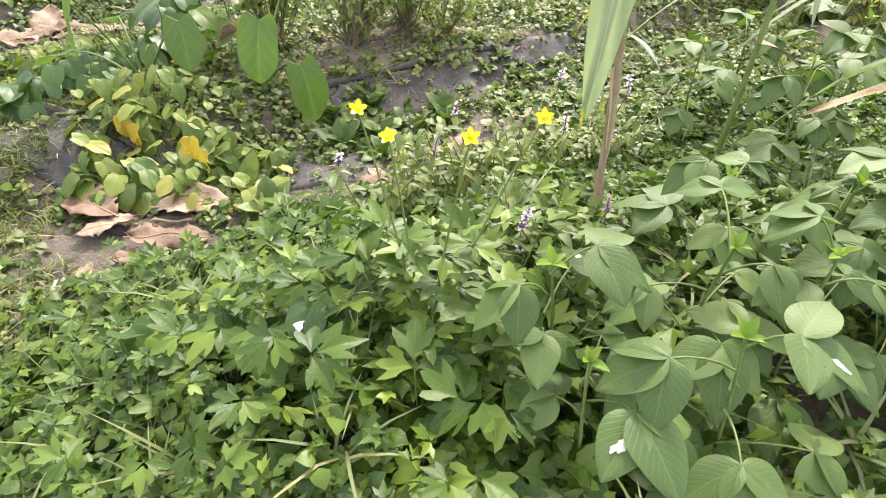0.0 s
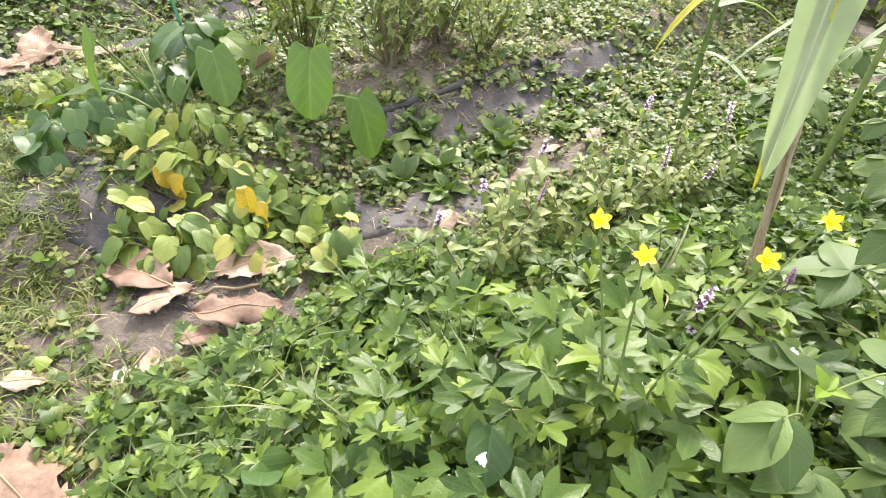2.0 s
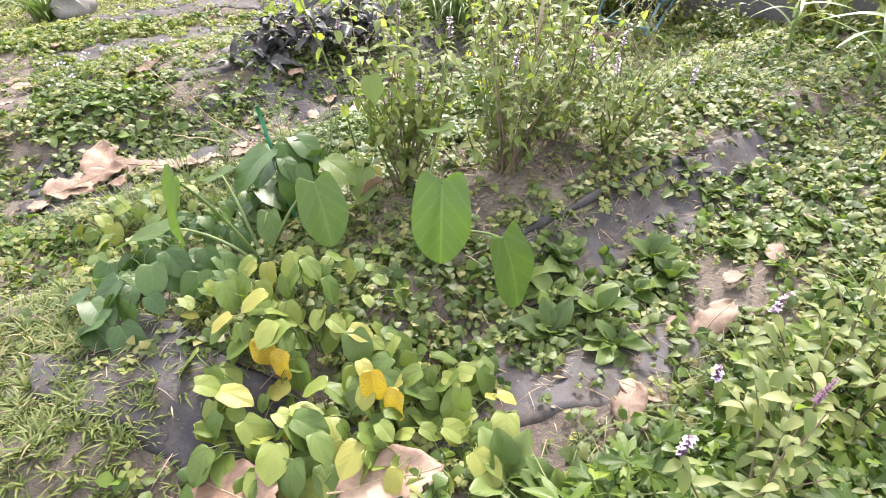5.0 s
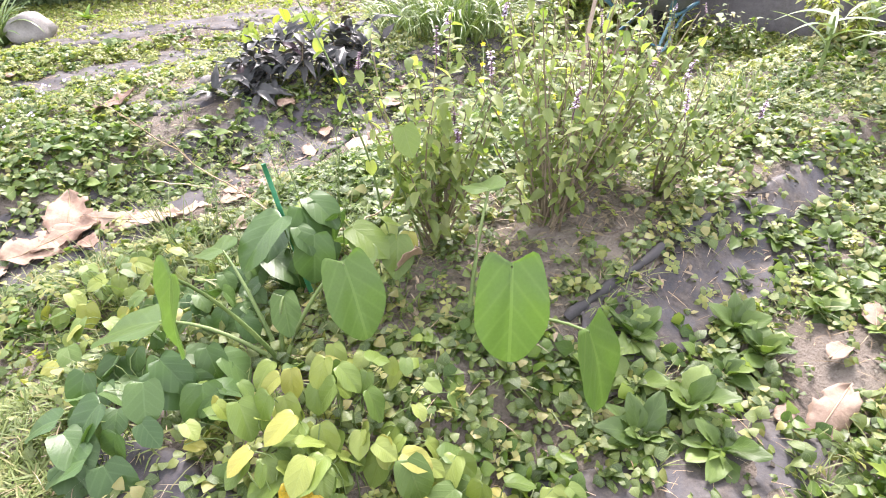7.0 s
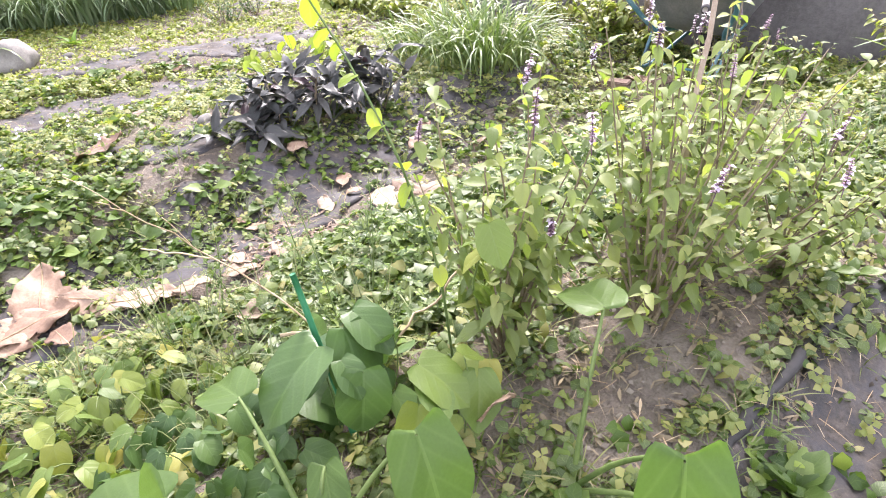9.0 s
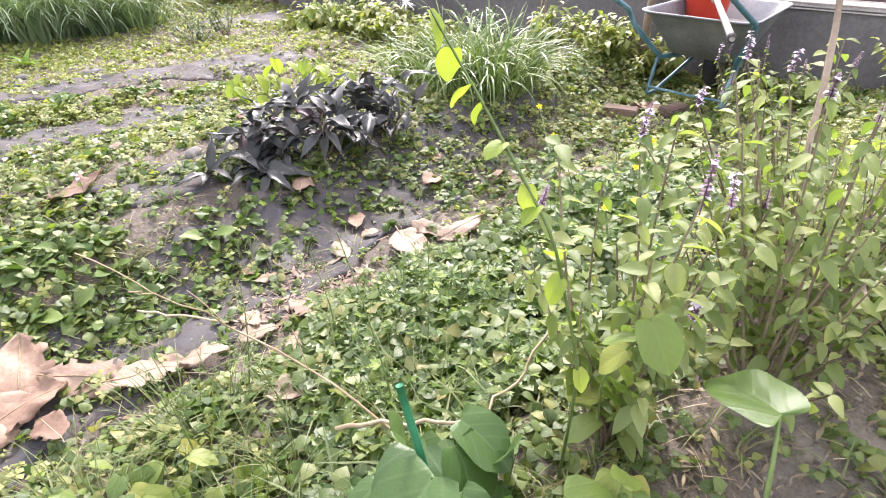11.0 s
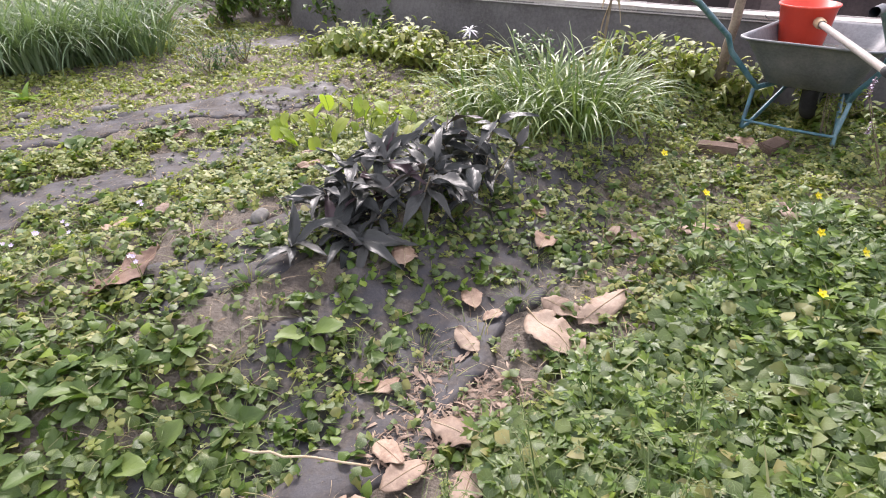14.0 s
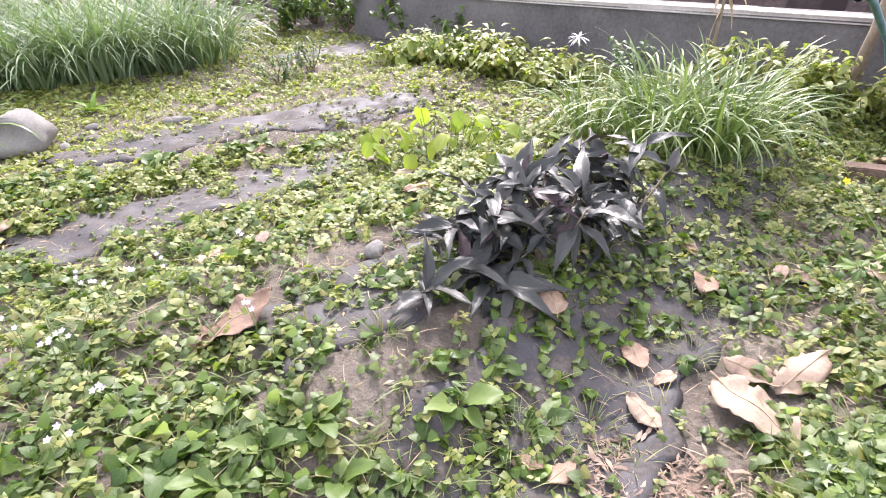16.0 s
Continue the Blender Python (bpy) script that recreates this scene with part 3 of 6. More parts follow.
weed_mat((-4.2, 7.3), (-1.75, 8.05), 0.5, 8, "creased black mulch mat with a raised fold")
weed_mat((-2.95, 9.95), (-1.7, 10.55), 0.6, 9, "grey mulch mat at the far end of the garden")
weed_mat((-0.85, 5.75), (-0.1, 6.25), 0.35, 10, "mulch mat beside the grass clump")

WALL_A, WALL_B = Vector((4.2, 3.5)), Vector((-2.1, 11.02))
wall_dir = (WALL_B - WALL_A).normalized()
wall_out = Vector((wall_dir.y, -wall_dir.x))


def along_wall(s, out, z):
    p = WALL_A + wall_dir * s + wall_out * out
    return (p.x, p.y, z)


def block(name, s0, s1, o0, o1, z0, z1, mat, parent=None, bevel=0.012, cuts=1):
    bm = bmesh.new()
    bmesh.ops.create_cube(bm, size=1)
    for v in bm.verts:
        v.co = along_wall(s0 if v.co.x < 0 else s1, o0 if v.co.y < 0 else o1, z0 if v.co.z < 0 else z1)
    if bevel:
        bmesh.ops.bevel(bm, geom=bm.edges[:], offset=bevel, segments=2, affect="EDGES")
    me = bpy.data.meshes.new(name)
    bm.to_mesh(me)
    bm.free()
    me.materials.append(mat)
    ob = new(name, me)
    ob.parent = parent
    return ob


wall_len = (WALL_B - WALL_A).length
garden_wall = tagged(block("wall_east", 0, wall_len, 0.0, 0.17, -0.1, 0.515, G["concrete"]), "low stained dark concrete garden wall", "wall", "", "structure")
rgw = np.random.RandomState(5)
pos = 0.0
while pos < wall_len - 0.05:
    w = min(rgw.uniform(0.9, 1.4), wall_len - pos)
    tagged(block("coping_slab", pos + 0.003, pos + w - 0.003, -0.012, 0.182, 0.516, 0.55 + rgw.uniform(-0.004, 0.004), G["coping"], garden_wall, 0.008), "pale worn coping slab")
    pos += w
fence = tagged(block("wall_behind", -1.5, wall_len + 4.5, 0.95, 1.0, -0.05, 0.72, G["boards"]), "low dark weathered board fence behind the garden wall", "fence", "", "structure")
pos = -1.5
while pos < wall_len + 4.4:
    w = rgw.uniform(0.12, 0.17)
    block("board", pos, pos + w - 0.008, 0.925 + rgw.uniform(-0.006, 0.006), 0.948, 0, 0.74 + rgw.uniform(-0.03, 0.03), G["boards"], fence, 0.004)
    pos += w

# ---- leaf shapes, shared by the plants ----


def variants(name, count, mat, make):
    return [build(name, *make(i), mat) for i in range(count)]


LOBE_FINE = ((0, 1.0), (0.2, 0.86), (0.4, 0.58), (0.52, 0.74), (0.7, 0.88), (0.85, 0.68), (1.0, 0.4))
LOBE_PLAIN = ((0, 1.0), (0.4, 0.6), (0.7, 0.87), (1.0, 0.42))


def wedge_leaflet(length, open_to=46, knots=LOBE_FINE, rows=3, droop=0.22, cup=0.3, seed=0):
    """A wedge-shaped leaflet cut into three lobes at its outer edge."""
    rg = np.random.RandomState(seed)
    S = np.array([-k for k, _ in knots[:0:-1]] + [k for k, _ in knots])
    edge = np.array([r for _, r in knots[:0:-1]] + [r for _, r in knots]) * (1 + rg.normal(0, 0.05, len(S)))
    u = np.linspace(0.04, 1, rows + 1)[:, None]
    rad = length * u * (0.72 + (edge[None] - 0.72) * u ** 1.5)
    a = np.radians(open_to) * S[None] * (0.55 + 0.45 * u)
    X, Y = rad * np.sin(a), rad * np.cos(a)
    Z = cup * np.abs(X) - droop * Y ** 2 / length + 0.03 * length * np.sin(5 * S[None] + rg.rand() * 6) * u
    n = len(S)
    i = np.arange(rows)[:, None] * n + np.arange(n - 1)[None]
    Q = np.stack([i, i + 1, i + n + 1, i + n], -1).reshape(-1, 4)
    U = np.stack(np.broadcast_arrays(S[None] / 2 + 0.5, u), -1).reshape(-1, 2)
    return np.stack([X, Y, Z], -1).reshape(-1, 3), Q, U


def lobed(i, fine=True):
    """A buttercup leaf: three cut leaflets spread from one stalk end."""
    knots, rows = (LOBE_FINE, 3) if fine else (LOBE_PLAIN, 2)
    one = lambda ln, k: wedge_leaflet(ln, 44 + 3 * (i % 3), knots, rows, 0.15 + 0.08 * (i % 3), 0.25, i + k)
    return joined(moved(one(1.0, 0), 0, 0.12, 0), moved(one(0.85, 9), -0.03, 0.02, 0, 76, -6, 12), moved(one(0.85, 19), 0.03, 0.02, 0, -76, -6, -12))


LEAF = dict(
    bean=variants("bean_leaflet", 5, G["bean"], lambda i: leaf("ovate", 1, 0.68 + 0.04 * (i % 3), 14, 6, 0.12, 0.18 + 0.06 * (i % 3), 0.03, 0.015, 0, i, 0, 0.022)),
    young=variants("young_leaflet", 3, G["young"], lambda i: leaf("ovate", 1, 0.5, 10, 4, 0.5, 0.1, 0, 0.01, 0, i)),
    heart=variants("heart_leaf", 5, G["heart"], lambda i: heart_leaf(1, 0.76 + 0.06 * (i % 3), 0.14 + 0.04 * (i % 3), cup=0.16, droop=0.16, wave=0.024, point=0.7, seed=i)),
    lime=variants("heart_leaf", 3, G["lime"], lambda i: heart_leaf(1, 0.8, 0.12, seed=i)),
    darkheart=variants("heart_leaf", 4, G["darkheart"], lambda i: heart_leaf(1, 0.85 + 0.06 * (i % 3), 0.2, seed=i)),
    yellowed=variants("yellowed_leaf", 3, G["yellowed"], lambda i: heart_leaf(1, 0.8, 0.15, cup=0.5, wave=0.06, seed=i)),
    taro=variants("taro_leaf", 3, G["taro"], lambda i: heart_leaf(1, 0.72 + 0.05 * i, 0.26, 7, 32, 0.16, 0.12, 0.022, 0.36, i)),
    lobed=variants("lobed_leaf", 5, G["lush"], lobed),
    plantain=variants("plantain_leaf", 4, G["plantain"], lambda i: leaf("spoon", 1, 0.46 + 0.05 * i, 9, 4, 0.3, 0.2 + 0.15 * (i % 3), 0, 0.05, 0.1, i, 0.25 * (i % 3 - 1))),
    dark=variants("dark_leaf", 5, G["dark"], lambda i: leaf("lance", 1, 0.23 + 0.035 * i, 14, 4, 0.4, 0.3 + 0.22 * (i % 3), 0, 0.04, 0.1, i, 0.5 * (i % 3 - 1), 0.03)),
    basil=variants("basil_leaf", 4, G["basil"], lambda i: leaf("ovate", 1, 0.48 + 0.03 * i, 8, 4, 0.35, 0.3, 0, 0.02, 0.05, i)),
)
rng = random.Random(11)


def hang_leaf(name, mesh, parent, at, az, el, roll, size, label=""):
    ob = new(name, mesh)
    ob.parent = parent
    ob.matrix_basis = set_leaf(at, az, el, roll, size)
    return tagged(ob, label)


def soil_at(x, y):
    return float(terrain(x, y))


# ---- bean plants beside the first steps ----


def bean_plant(x, y, height, leaves, label, size=0.12, lean=0.1):
    z = soil_at(x, y)
    plant = thing("bean_plant", (x, y, z), 0, label, "bean plant", "bean plants")
    heap = Heap()
    top = (rng.uniform(-lean, lean), rng.uniform(-lean, lean), height)
    heap.put(tube(bend((0, 0, -0.02), top, 0, 6, rng.uniform(-0.04, 0.04)), np.linspace(0.006, 0.003, 6)))
    for i in range(leaves):
        f = 0.35 + 0.65 * (i + 0.5) / leaves
        az = i * 137 + rng.uniform(-25, 25)
        reach = rng.uniform(0.09, 0.2) * (1.1 - 0.4 * f)
        base = Vector((top[0] * f, top[1] * f, height * f))
        out = Vector((-math.sin(radians(az)), math.cos(radians(az)), 0))
        tip = base + out * reach + Vector((0, 0, rng.uniform(0.02, 0.09)))
        heap.put(tube(bend(base, tip, 0.015), np.linspace(0.003, 0.0018, 5), 5))
        s = size * rng.uniform(0.75, 1.15) * (1.1 - 0.25 * f)
        el = rng.uniform(-30, 8)
        for k, (turn, e2) in enumerate(((0, el - 8), (68, el), (-68, el))):
            hang_leaf("leaflet", rng.choice(LEAF["bean"]), plant, tip, az + turn + rng.uniform(-10, 10), e2 + rng.uniform(-14, 10), rng.uniform(-15, 15), s * (1.08 if k == 0 else 0.95))
    for k in range(4):
        hang_leaf("young_leaflet", rng.choice(LEAF["young"]), plant, top, k * 100 + rng.uniform(0, 40), rng.uniform(15, 60), 0, 0.03 + 0.02 * rng.random(), "bright yellow-green young leaflet")
    part("stem", heap.mesh("stem", G["stem"]), None, plant)
    return plant


for x, y, h, n in [(0.24, 0.86, 0.68, 8), (0.56, 0.94, 0.72, 9), (0.62, 0.66, 0.7, 8), (0.36, 0.62, 0.62, 6), (0.86, 0.9, 0.72, 9), (1.12, 0.98, 0.72, 8), (0.95, 1.2, 0.7, 8), (1.3, 1.3, 0.7, 8), (0.72, 1.22, 0.62, 7), (1.35, 0.8, 0.66, 7)]:
    bean_plant(x, y, h, n, "leafy green bean plant with quilted three-part leaves", 0.14)
for x, y, h, n in [(1.35, 1.95, 0.66, 8), (1.65, 2.3, 0.72, 8), (1.15, 2.45, 0.55, 7), (2.05, 2.0, 0.75, 8), (1.9, 2.75, 0.7, 8), (2.4, 2.5, 0.75, 8), (1.5, 2.85, 0.55, 7), (2.7, 3.1, 0.7, 8)]:
    bean_plant(x, y, h, n, "dark green bean plant among the maize stalks", 0.13)


# ---- maize ----
def maize_leaf(length, width, mat, droop, twist, seed):
    return build("maize_leaf", *leaf("strap", length, width, 16, 4, 0.3, droop, 0, 0.008, 0, seed, twist), mat)


def maize_plant(x, y, height, label, blades, lean=(0, 0)):
    """blades: height share, heading, rise, length, width, droop, kind."""
    plant = thing("maize_plant", (x, y, soil_at(x, y)), 0, label, "maize plant", "maize plants")
    top = (lean[0], lean[1], height)
    pts = bend((0, 0, -0.02), top, 0, 8, 0.01)
    part("stalk", joined_mesh("stalk", [tube(pts, np.array([0.013, 0.012, 0.0125, 0.011, 0.0118, 0.01, 0.009, 0.006]), 8)], G["brownstem"] if "dry" in label else G["stem"]), None, plant)
    for i, (f, az, el, ln, w, dr, kind) in enumerate(blades):
        me = maize_leaf(ln, w, {"g": G["corn"], "y": G["cornyel"], "d": G["straw"]}[kind], dr, 0.4 * (i % 3 - 1), i + int(x * 50))
        hang_leaf("maize_leaf", me, plant, (top[0] * f, top[1] * f, height * f), az, el, 0, 1, {"g": "", "y": "yellowing leaf", "d": "dry brown leaf"}[kind])
    return plant


def joined_mesh(name, shapes, mat):
    heap = Heap()
    for s in shapes:
        heap.put(s)
    return heap.mesh(name, mat)


maize_plant(0.48, 1.38, 1.3, "half dry maize plant with a long pale hanging leaf",
            [(0.95, 150, -75, 0.6, 0.05, 0.02, "y"), (0.96, 155, -74, 0.58, 0.15, 0.02, "g"), (0.62, -150, -78, 0.3, 0.05, 0.06, "d"), (0.85, -60, 20, 0.45, 0.06, 0.6, "g"), (0.4, 200, -75, 0.3, 0.04, 0.1, "d")], (-0.02, 0.2))
maize_plant(1.6, 1.72, 1.5, "tall maize plant with drooping dry leaves",
            [(0.55, 60, -15, 0.55, 0.09, 0.5, "g"), (0.5, 102, -6, 0.52, 0.07, 0.1, "d"), (0.7, 40, 5, 0.6, 0.085, 0.6, "g"), (0.8, -120, 20, 0.5, 0.08, 0.6, "g"), (0.5, 170, -20, 0.4, 0.07, 0.5, "g")])
maize_plant(1.2, 2.2, 1.3, "thin maize plant with green and brown leaves",
            [(0.7, 80, 0, 0.5, 0.08, 0.6, "g"), (0.5, -90, -10, 0.4, 0.06, 0.5, "d"), (0.85, 170, 10, 0.45, 0.07, 0.7, "g")])
maize_plant(1.85, 2.5, 1.4, "tall maize plant behind the beans", [(0.6, 90, 0, 0.6, 0.08, 0.6, "g"), (0.75, -40, 10, 0.6, 0.08, 0.6, "g"), (0.45, 200, -30, 0.4, 0.05, 0.4, "d")])
maize_plant(0.85, 2.72, 0.78, "short maize plant with a bright yellow leaf", [(0.95, 100, -28, 0.34, 0.075, 0.35, "y"), (0.85, -70, 10, 0.4, 0.06, 0.5, "g"), (0.6, 200, 20, 0.3, 0.05, 0.5, "g")])
for x, y, s in [(1.75, 4.25, 1.0), (2.15, 4.55, 1.1), (1.5, 4.75, 0.8), (2.5, 4.2, 1.1), (1.95, 5.0, 0.9)]:
    maize_plant(x, y, 0.42 * s, "young maize plant with arching green leaves",
                [(0.5 + 0.1 * k, k * 140 + 30 * x, 55 - 8 * k, 0.42 * s, 0.055, 0.55, "g") for k in range(6)])


# ---- buttercups ----
def flower(parent, at, size=0.016, facing=(0, 0), mat=None, name="flower", label="yellow five-petalled flower"):
    heap = Heap()
    for k in range(5):
        heap.put(moved(leaf("oval", 1, 0.62, 5, 2, 0.2, -0.1, 0, 0, 0, k), 0, 0, 0, k * 72, 14, 0, size))
    heap.put(tube([(0, 0, -0.1 * size), (0, 0, 0.2 * size), (0, 0, 0.35 * size)], [0.2 * size, 0.3 * size, 0.05 * size], 6))
    ob = part(name, heap.mesh(name, mat or G["petal"]), None, parent, label)
    ob.matrix_basis = Matrix.Translation(at) @ Euler((radians(facing[0]), radians(facing[1]), 0)).to_matrix().to_4x4()
    return ob


def buttercup(x, y, height, leaves, blooms, size=0.07, label="bright green buttercup plant with cut three-lobed leaves", spread_out=0.16):
    plant = thing("buttercup_plant", (x, y, soil_at(x, y)), 0, label, "buttercup", "buttercup plants")
    heap = Heap()
    for i in range(leaves):
        az = i * 137.5 + rng.uniform(-20, 20)
        f = rng.uniform(0.35, 1.0)
        r = spread_out * rng.uniform(0.3, 1.0)
        tip = (-math.sin(radians(az)) * r, math.cos(radians(az)) * r, height * f)
        heap.put(tube(bend((0, 0, -0.01), tip, 0.02, 5), np.linspace(0.0035, 0.0015, 5), 4))
        hang_leaf("leaf", rng.choice(LEAF["lobed"]), plant, tip, az + rng.uniform(-30, 30), rng.uniform(-20, 45), rng.uniform(-20, 20), size * rng.uniform(0.7, 1.2))
    for bx, by, bz in blooms:
        p = Vector((bx - x, by - y, bz - soil_at(x, y)))
        mid = (p.x * 0.4, p.y * 0.4, p.z * 0.6)
        heap.put(tube(np.concatenate([bend((0, 0, 0), mid, 0, 4), bend(mid, p, 0.01, 4)[1:]]), np.linspace(0.005, 0.0015, 7), 5))
        flower(plant, p, 0.02, (rng.uniform(20, 50), rng.uniform(-15, 15)))
        for k in range(3):
            hang_leaf("leaf", rng.choice(LEAF["lobed"]), plant, Vector(mid) * (0.8 + 0.15 * k), k * 120 + rng.uniform(0, 60), rng.uniform(-15, 40), 0, size * 0.9)
    tagged(part("stem", heap.mesh("stem", G["stem"]), None, plant), kind="stuff")
    return plant


buttercup(-0.02, 1.02, 0.6, 16, [(-0.09, 0.97, 0.9), (0.06, 0.92, 0.93), (-0.15, 1.02, 0.93), (0.2, 1.0, 0.93)], 0.085, "tall flowering buttercup with yellow blooms and cut leaves", 0.22)
for x, y, h in [(0.12, 1.12, 0.62), (-0.16, 0.9, 0.56), (0.2, 0.8, 0.52), (0.0, 0.66, 0.46), (-0.3, 1.18, 0.5), (0.28, 1.22, 0.56)]:
    buttercup(x, y, h, 14, [], 0.1, "leafy buttercup with broad cut leaves in the thick clump", 0.2)
for i in range(40):
    u, v = rng.random(), rng.random()
    x, y = -1.15 + 1.55 * u, 0.55 + 1.25 * v
    if lush_depth(x, y) < 0.12:
        continue
    hgt = float(canopy(np.array(x), np.array(y))) * rng.uniform(1.0, 1.2) + 0.03
    buttercup(x, y, hgt, 10, [], rng.uniform(0.045, 0.065) if x < -0.5 else rng.uniform(0.065, 0.095))
for x, y, h, bl in [(-0.5, 4.9, 0.2, [(-0.5, 4.97, 0.3), (-0.43, 5.4, 0.3)]), (-0.5, 4.6, 0.2, [(-0.55, 4.69, 0.3)]), (-0.25, 4.6, 0.2, [(-0.23, 4.64, 0.25), (-0.19, 4.48, 0.25)]), (-0.5, 4.28, 0.22, [(-0.52, 4.31, 0.25)]), (-0.05, 4.85, 0.2, [(-0.01, 4.9, 0.25)])]:
    buttercup(x, y, h, 12, bl, 0.07, "flowering buttercup with small yellow blooms", 0.2)
for i in range(46):
    x = rng.uniform(-1.45, 0.3)
    y = 4.3 + 0.45 * (x + 1.2) - rng.uniform(0.05, 0.75)
    if across_bed(x, y) < 0.55:
        continue
    buttercup(x, y, rng.uniform(0.08, 0.19), 12, [], rng.uniform(0.032, 0.055), spread_out=0.14)


# ---- the heart-leaved vine, taro and basil bed ----
def vine_patch(x, y, spread_x, spread_y, count, meshes, size, height, label, yellow=(), category="vine"):
    z = soil_at(x, y)
    plant = thing("heart_leaf_vine", (x, y, z), 0, label, category, "heart-leaved vines")
    heap = Heap()
    for i in range(count):
        a, r = rng.uniform(0, 6.283), math.sqrt(rng.random())
        px, py = math.cos(a) * r * spread_x, math.sin(a) * r * spread_y
        h = soil_at(x + px, y + py) - z + height * rng.uniform(0.35, 1.0) * (1.1 - 0.5 * r)
        heap.put(tube(bend((px * 0.7, py * 0.7, soil_at(x + px * 0.7, y + py * 0.7) - z), (px, py, h), 0.02, 5, rng.uniform(-0.03, 0.03)), 0.0018, 4))
        hang_leaf("heart_leaf", rng.choice(meshes), plant, (px, py, h), rng.gauss(190, 62), rng.uniform(-60, -5), rng.uniform(-22, 22), size * rng.uniform(0.55, 1.2))
    for px, py, pz, az in yellow:
        hang_leaf("yellowed_leaf", rng.choice(LEAF["yellowed"]), plant, (px - x, py - y, pz - z), az, -55, 10, size * 1.05, "yellowed dying leaf")
    tagged(part("runner", heap.mesh("runner", G["stem"]), None, plant), kind="stuff")
    return plant


vine_patch(-1.2, 2.2, 0.36, 0.28, 135, LEAF["heart"], 0.09, 0.2, "heart-leaved vine with some yellowing leaves on the mat", [(-1.35, 2.3, 0.24, 200), (-1.28, 2.26, 0.22, 160), (-1.02, 2.16, 0.22, 190), (-0.95, 2.12, 0.18, 150)])
vine_patch(-0.9, 2.15, 0.26, 0.26, 64, LEAF["heart"], 0.09, 0.17, "pale green heart-leaved vine spilling off the bed")
vine_patch(-1.3, 2.52, 0.36, 0.2, 50, LEAF["heart"], 0.085, 0.22, "heart-leaved vine among the taro")
vine_patch(-1.75, 2.6, 0.24, 0.24, 34, LEAF["darkheart"], 0.11, 0.2, "dull green broad-leaved vine at the bed's end")
vine_patch(-1.4, 3.15, 0.16, 0.16, 17, LEAF["darkheart"], 0.165, 0.46, "dark green climber with large heart leaves on a stake")
vine_patch(-1.15, 3.02, 0.12, 0.1, 9, LEAF["heart"], 0.12, 0.42, "pale climber with heart leaves beside the basil")
vine_patch(-1.7, 3.1, 0.34, 0.28, 70, LEAF["darkheart"], 0.085, 0.18, "low dark green creeper with small heart leaves")
vine_patch(-2.1, 3.3, 0.34, 0.34, 80, LEAF["heart"], 0.075, 0.16, "low creeper with small heart leaves")
vine_patch(-0.35, 1.05, 0.24, 0.2, 14, LEAF["darkheart"], 0.135, 0.6, "broad heart-leaved vine climbing through the buttercups")
vine_patch(-0.6, 0.95, 0.18, 0.14, 11, LEAF["darkheart"], 0.13, 0.55, "broad heart-leaved vine at the edge of the clump")
vine_patch(0.1, 0.75, 0.25, 0.15, 12, LEAF["lobed"], 0.12, 0.5, "rounded soft-leaved plant under the beans", category="weed")


def climber(points, leaves, size, label, first=0.3, meshes=LEAF["heart"]):
    """A thin shoot through points, with leaves along it."""
    P = np.array(points, float)
    plant = thing("climbing_shoot", tuple(P[0]), 0, label, "climber", "climbing shoots")
    P = P - P[0]
    t = np.linspace(0, 1, len(P))
    f = np.linspace(0, 1, 24)
    C = np.stack([np.interp(f, t, P[:, k]) for k in range(3)], -1)
    C[1:-1] = (C[:-2] + 2 * C[1:-1] + C[2:]) / 4
    part("shoot", joined_mesh("shoot", [tube(C, np.linspace(0.004, 0.0018, 24), 5)], G["stem"]), None, plant)
    for k in range(leaves):
        at = C[int((first + (1 - first) * k / max(1, leaves - 1)) * 23)]
        hang_leaf("heart_leaf", rng.choice(meshes), plant, tuple(at), rng.uniform(0, 360), rng.uniform(-60, 0), rng.uniform(-20, 20), size * rng.uniform(0.7, 1.1))
    return plant


climber([(-1.1, 3.24, 0.14), (-1.13, 3.14, 0.6), (-1.2, 3.14, 0.9), (-1.28, 3.24, 1.07), (-1.36, 3.27, 1.22)], 11, 0.048, "yellow-green climbing shoot with heart leaves on the basil", 0.3, LEAF["lime"])
climber([(-0.98, 3.3, 0.14), (-1.05, 3.2, 0.5), (-1.02, 3.12, 0.72)], 8, 0.09, "pale green climbing shoot tangled in the basil")


def taro_plant(x, y, label, blades):
    """blades: where each leaf hangs, its heading, rise and length."""
    z = soil_at(x, y)
    plant = thing("taro_plant", (x, y, z), 0, label, "taro", "taro plants")
    for i, (bx, by, bz, az, el, size) in enumerate(blades):
        tip = Vector((bx - x, by - y, bz - z))
        pts = bend((0, 0, -0.01), tip, 0.05, 8)
        part("leaf_stalk", joined_mesh("leaf_stalk", [tube(pts, np.linspace(0.008, 0.0035, 8), 7)], G["stem"]), None, plant)
        hang_leaf("taro_leaf", LEAF["taro"][i % 3], plant, tip, az, el, rng.uniform(-8, 8), size)
    return plant


taro_plant(-1.44, 2.76, "taro plant with broad shield leaves on arching stalks", [(-1.6, 2.63, 0.6, 118, -70, 0.24), (-1.78, 2.84, 0.3, 75, -12, 0.26), (-1.6, 3.0, 0.42, 40, -12, 0.16), (-1.42, 2.86, 0.33, 190, -30, 0.12), (-1.22, 2.8, 0.47, 205, -52, 0.22)])
taro_plant(-0.88, 2.86, "taro plant with large drooping arrow leaves", [(-0.79, 2.62, 0.54, 170, -62, 0.26), (-0.61, 2.53, 0.38, 228, -66, 0.25), (-0.78, 3.03, 0.53, 8, -10, 0.17)])


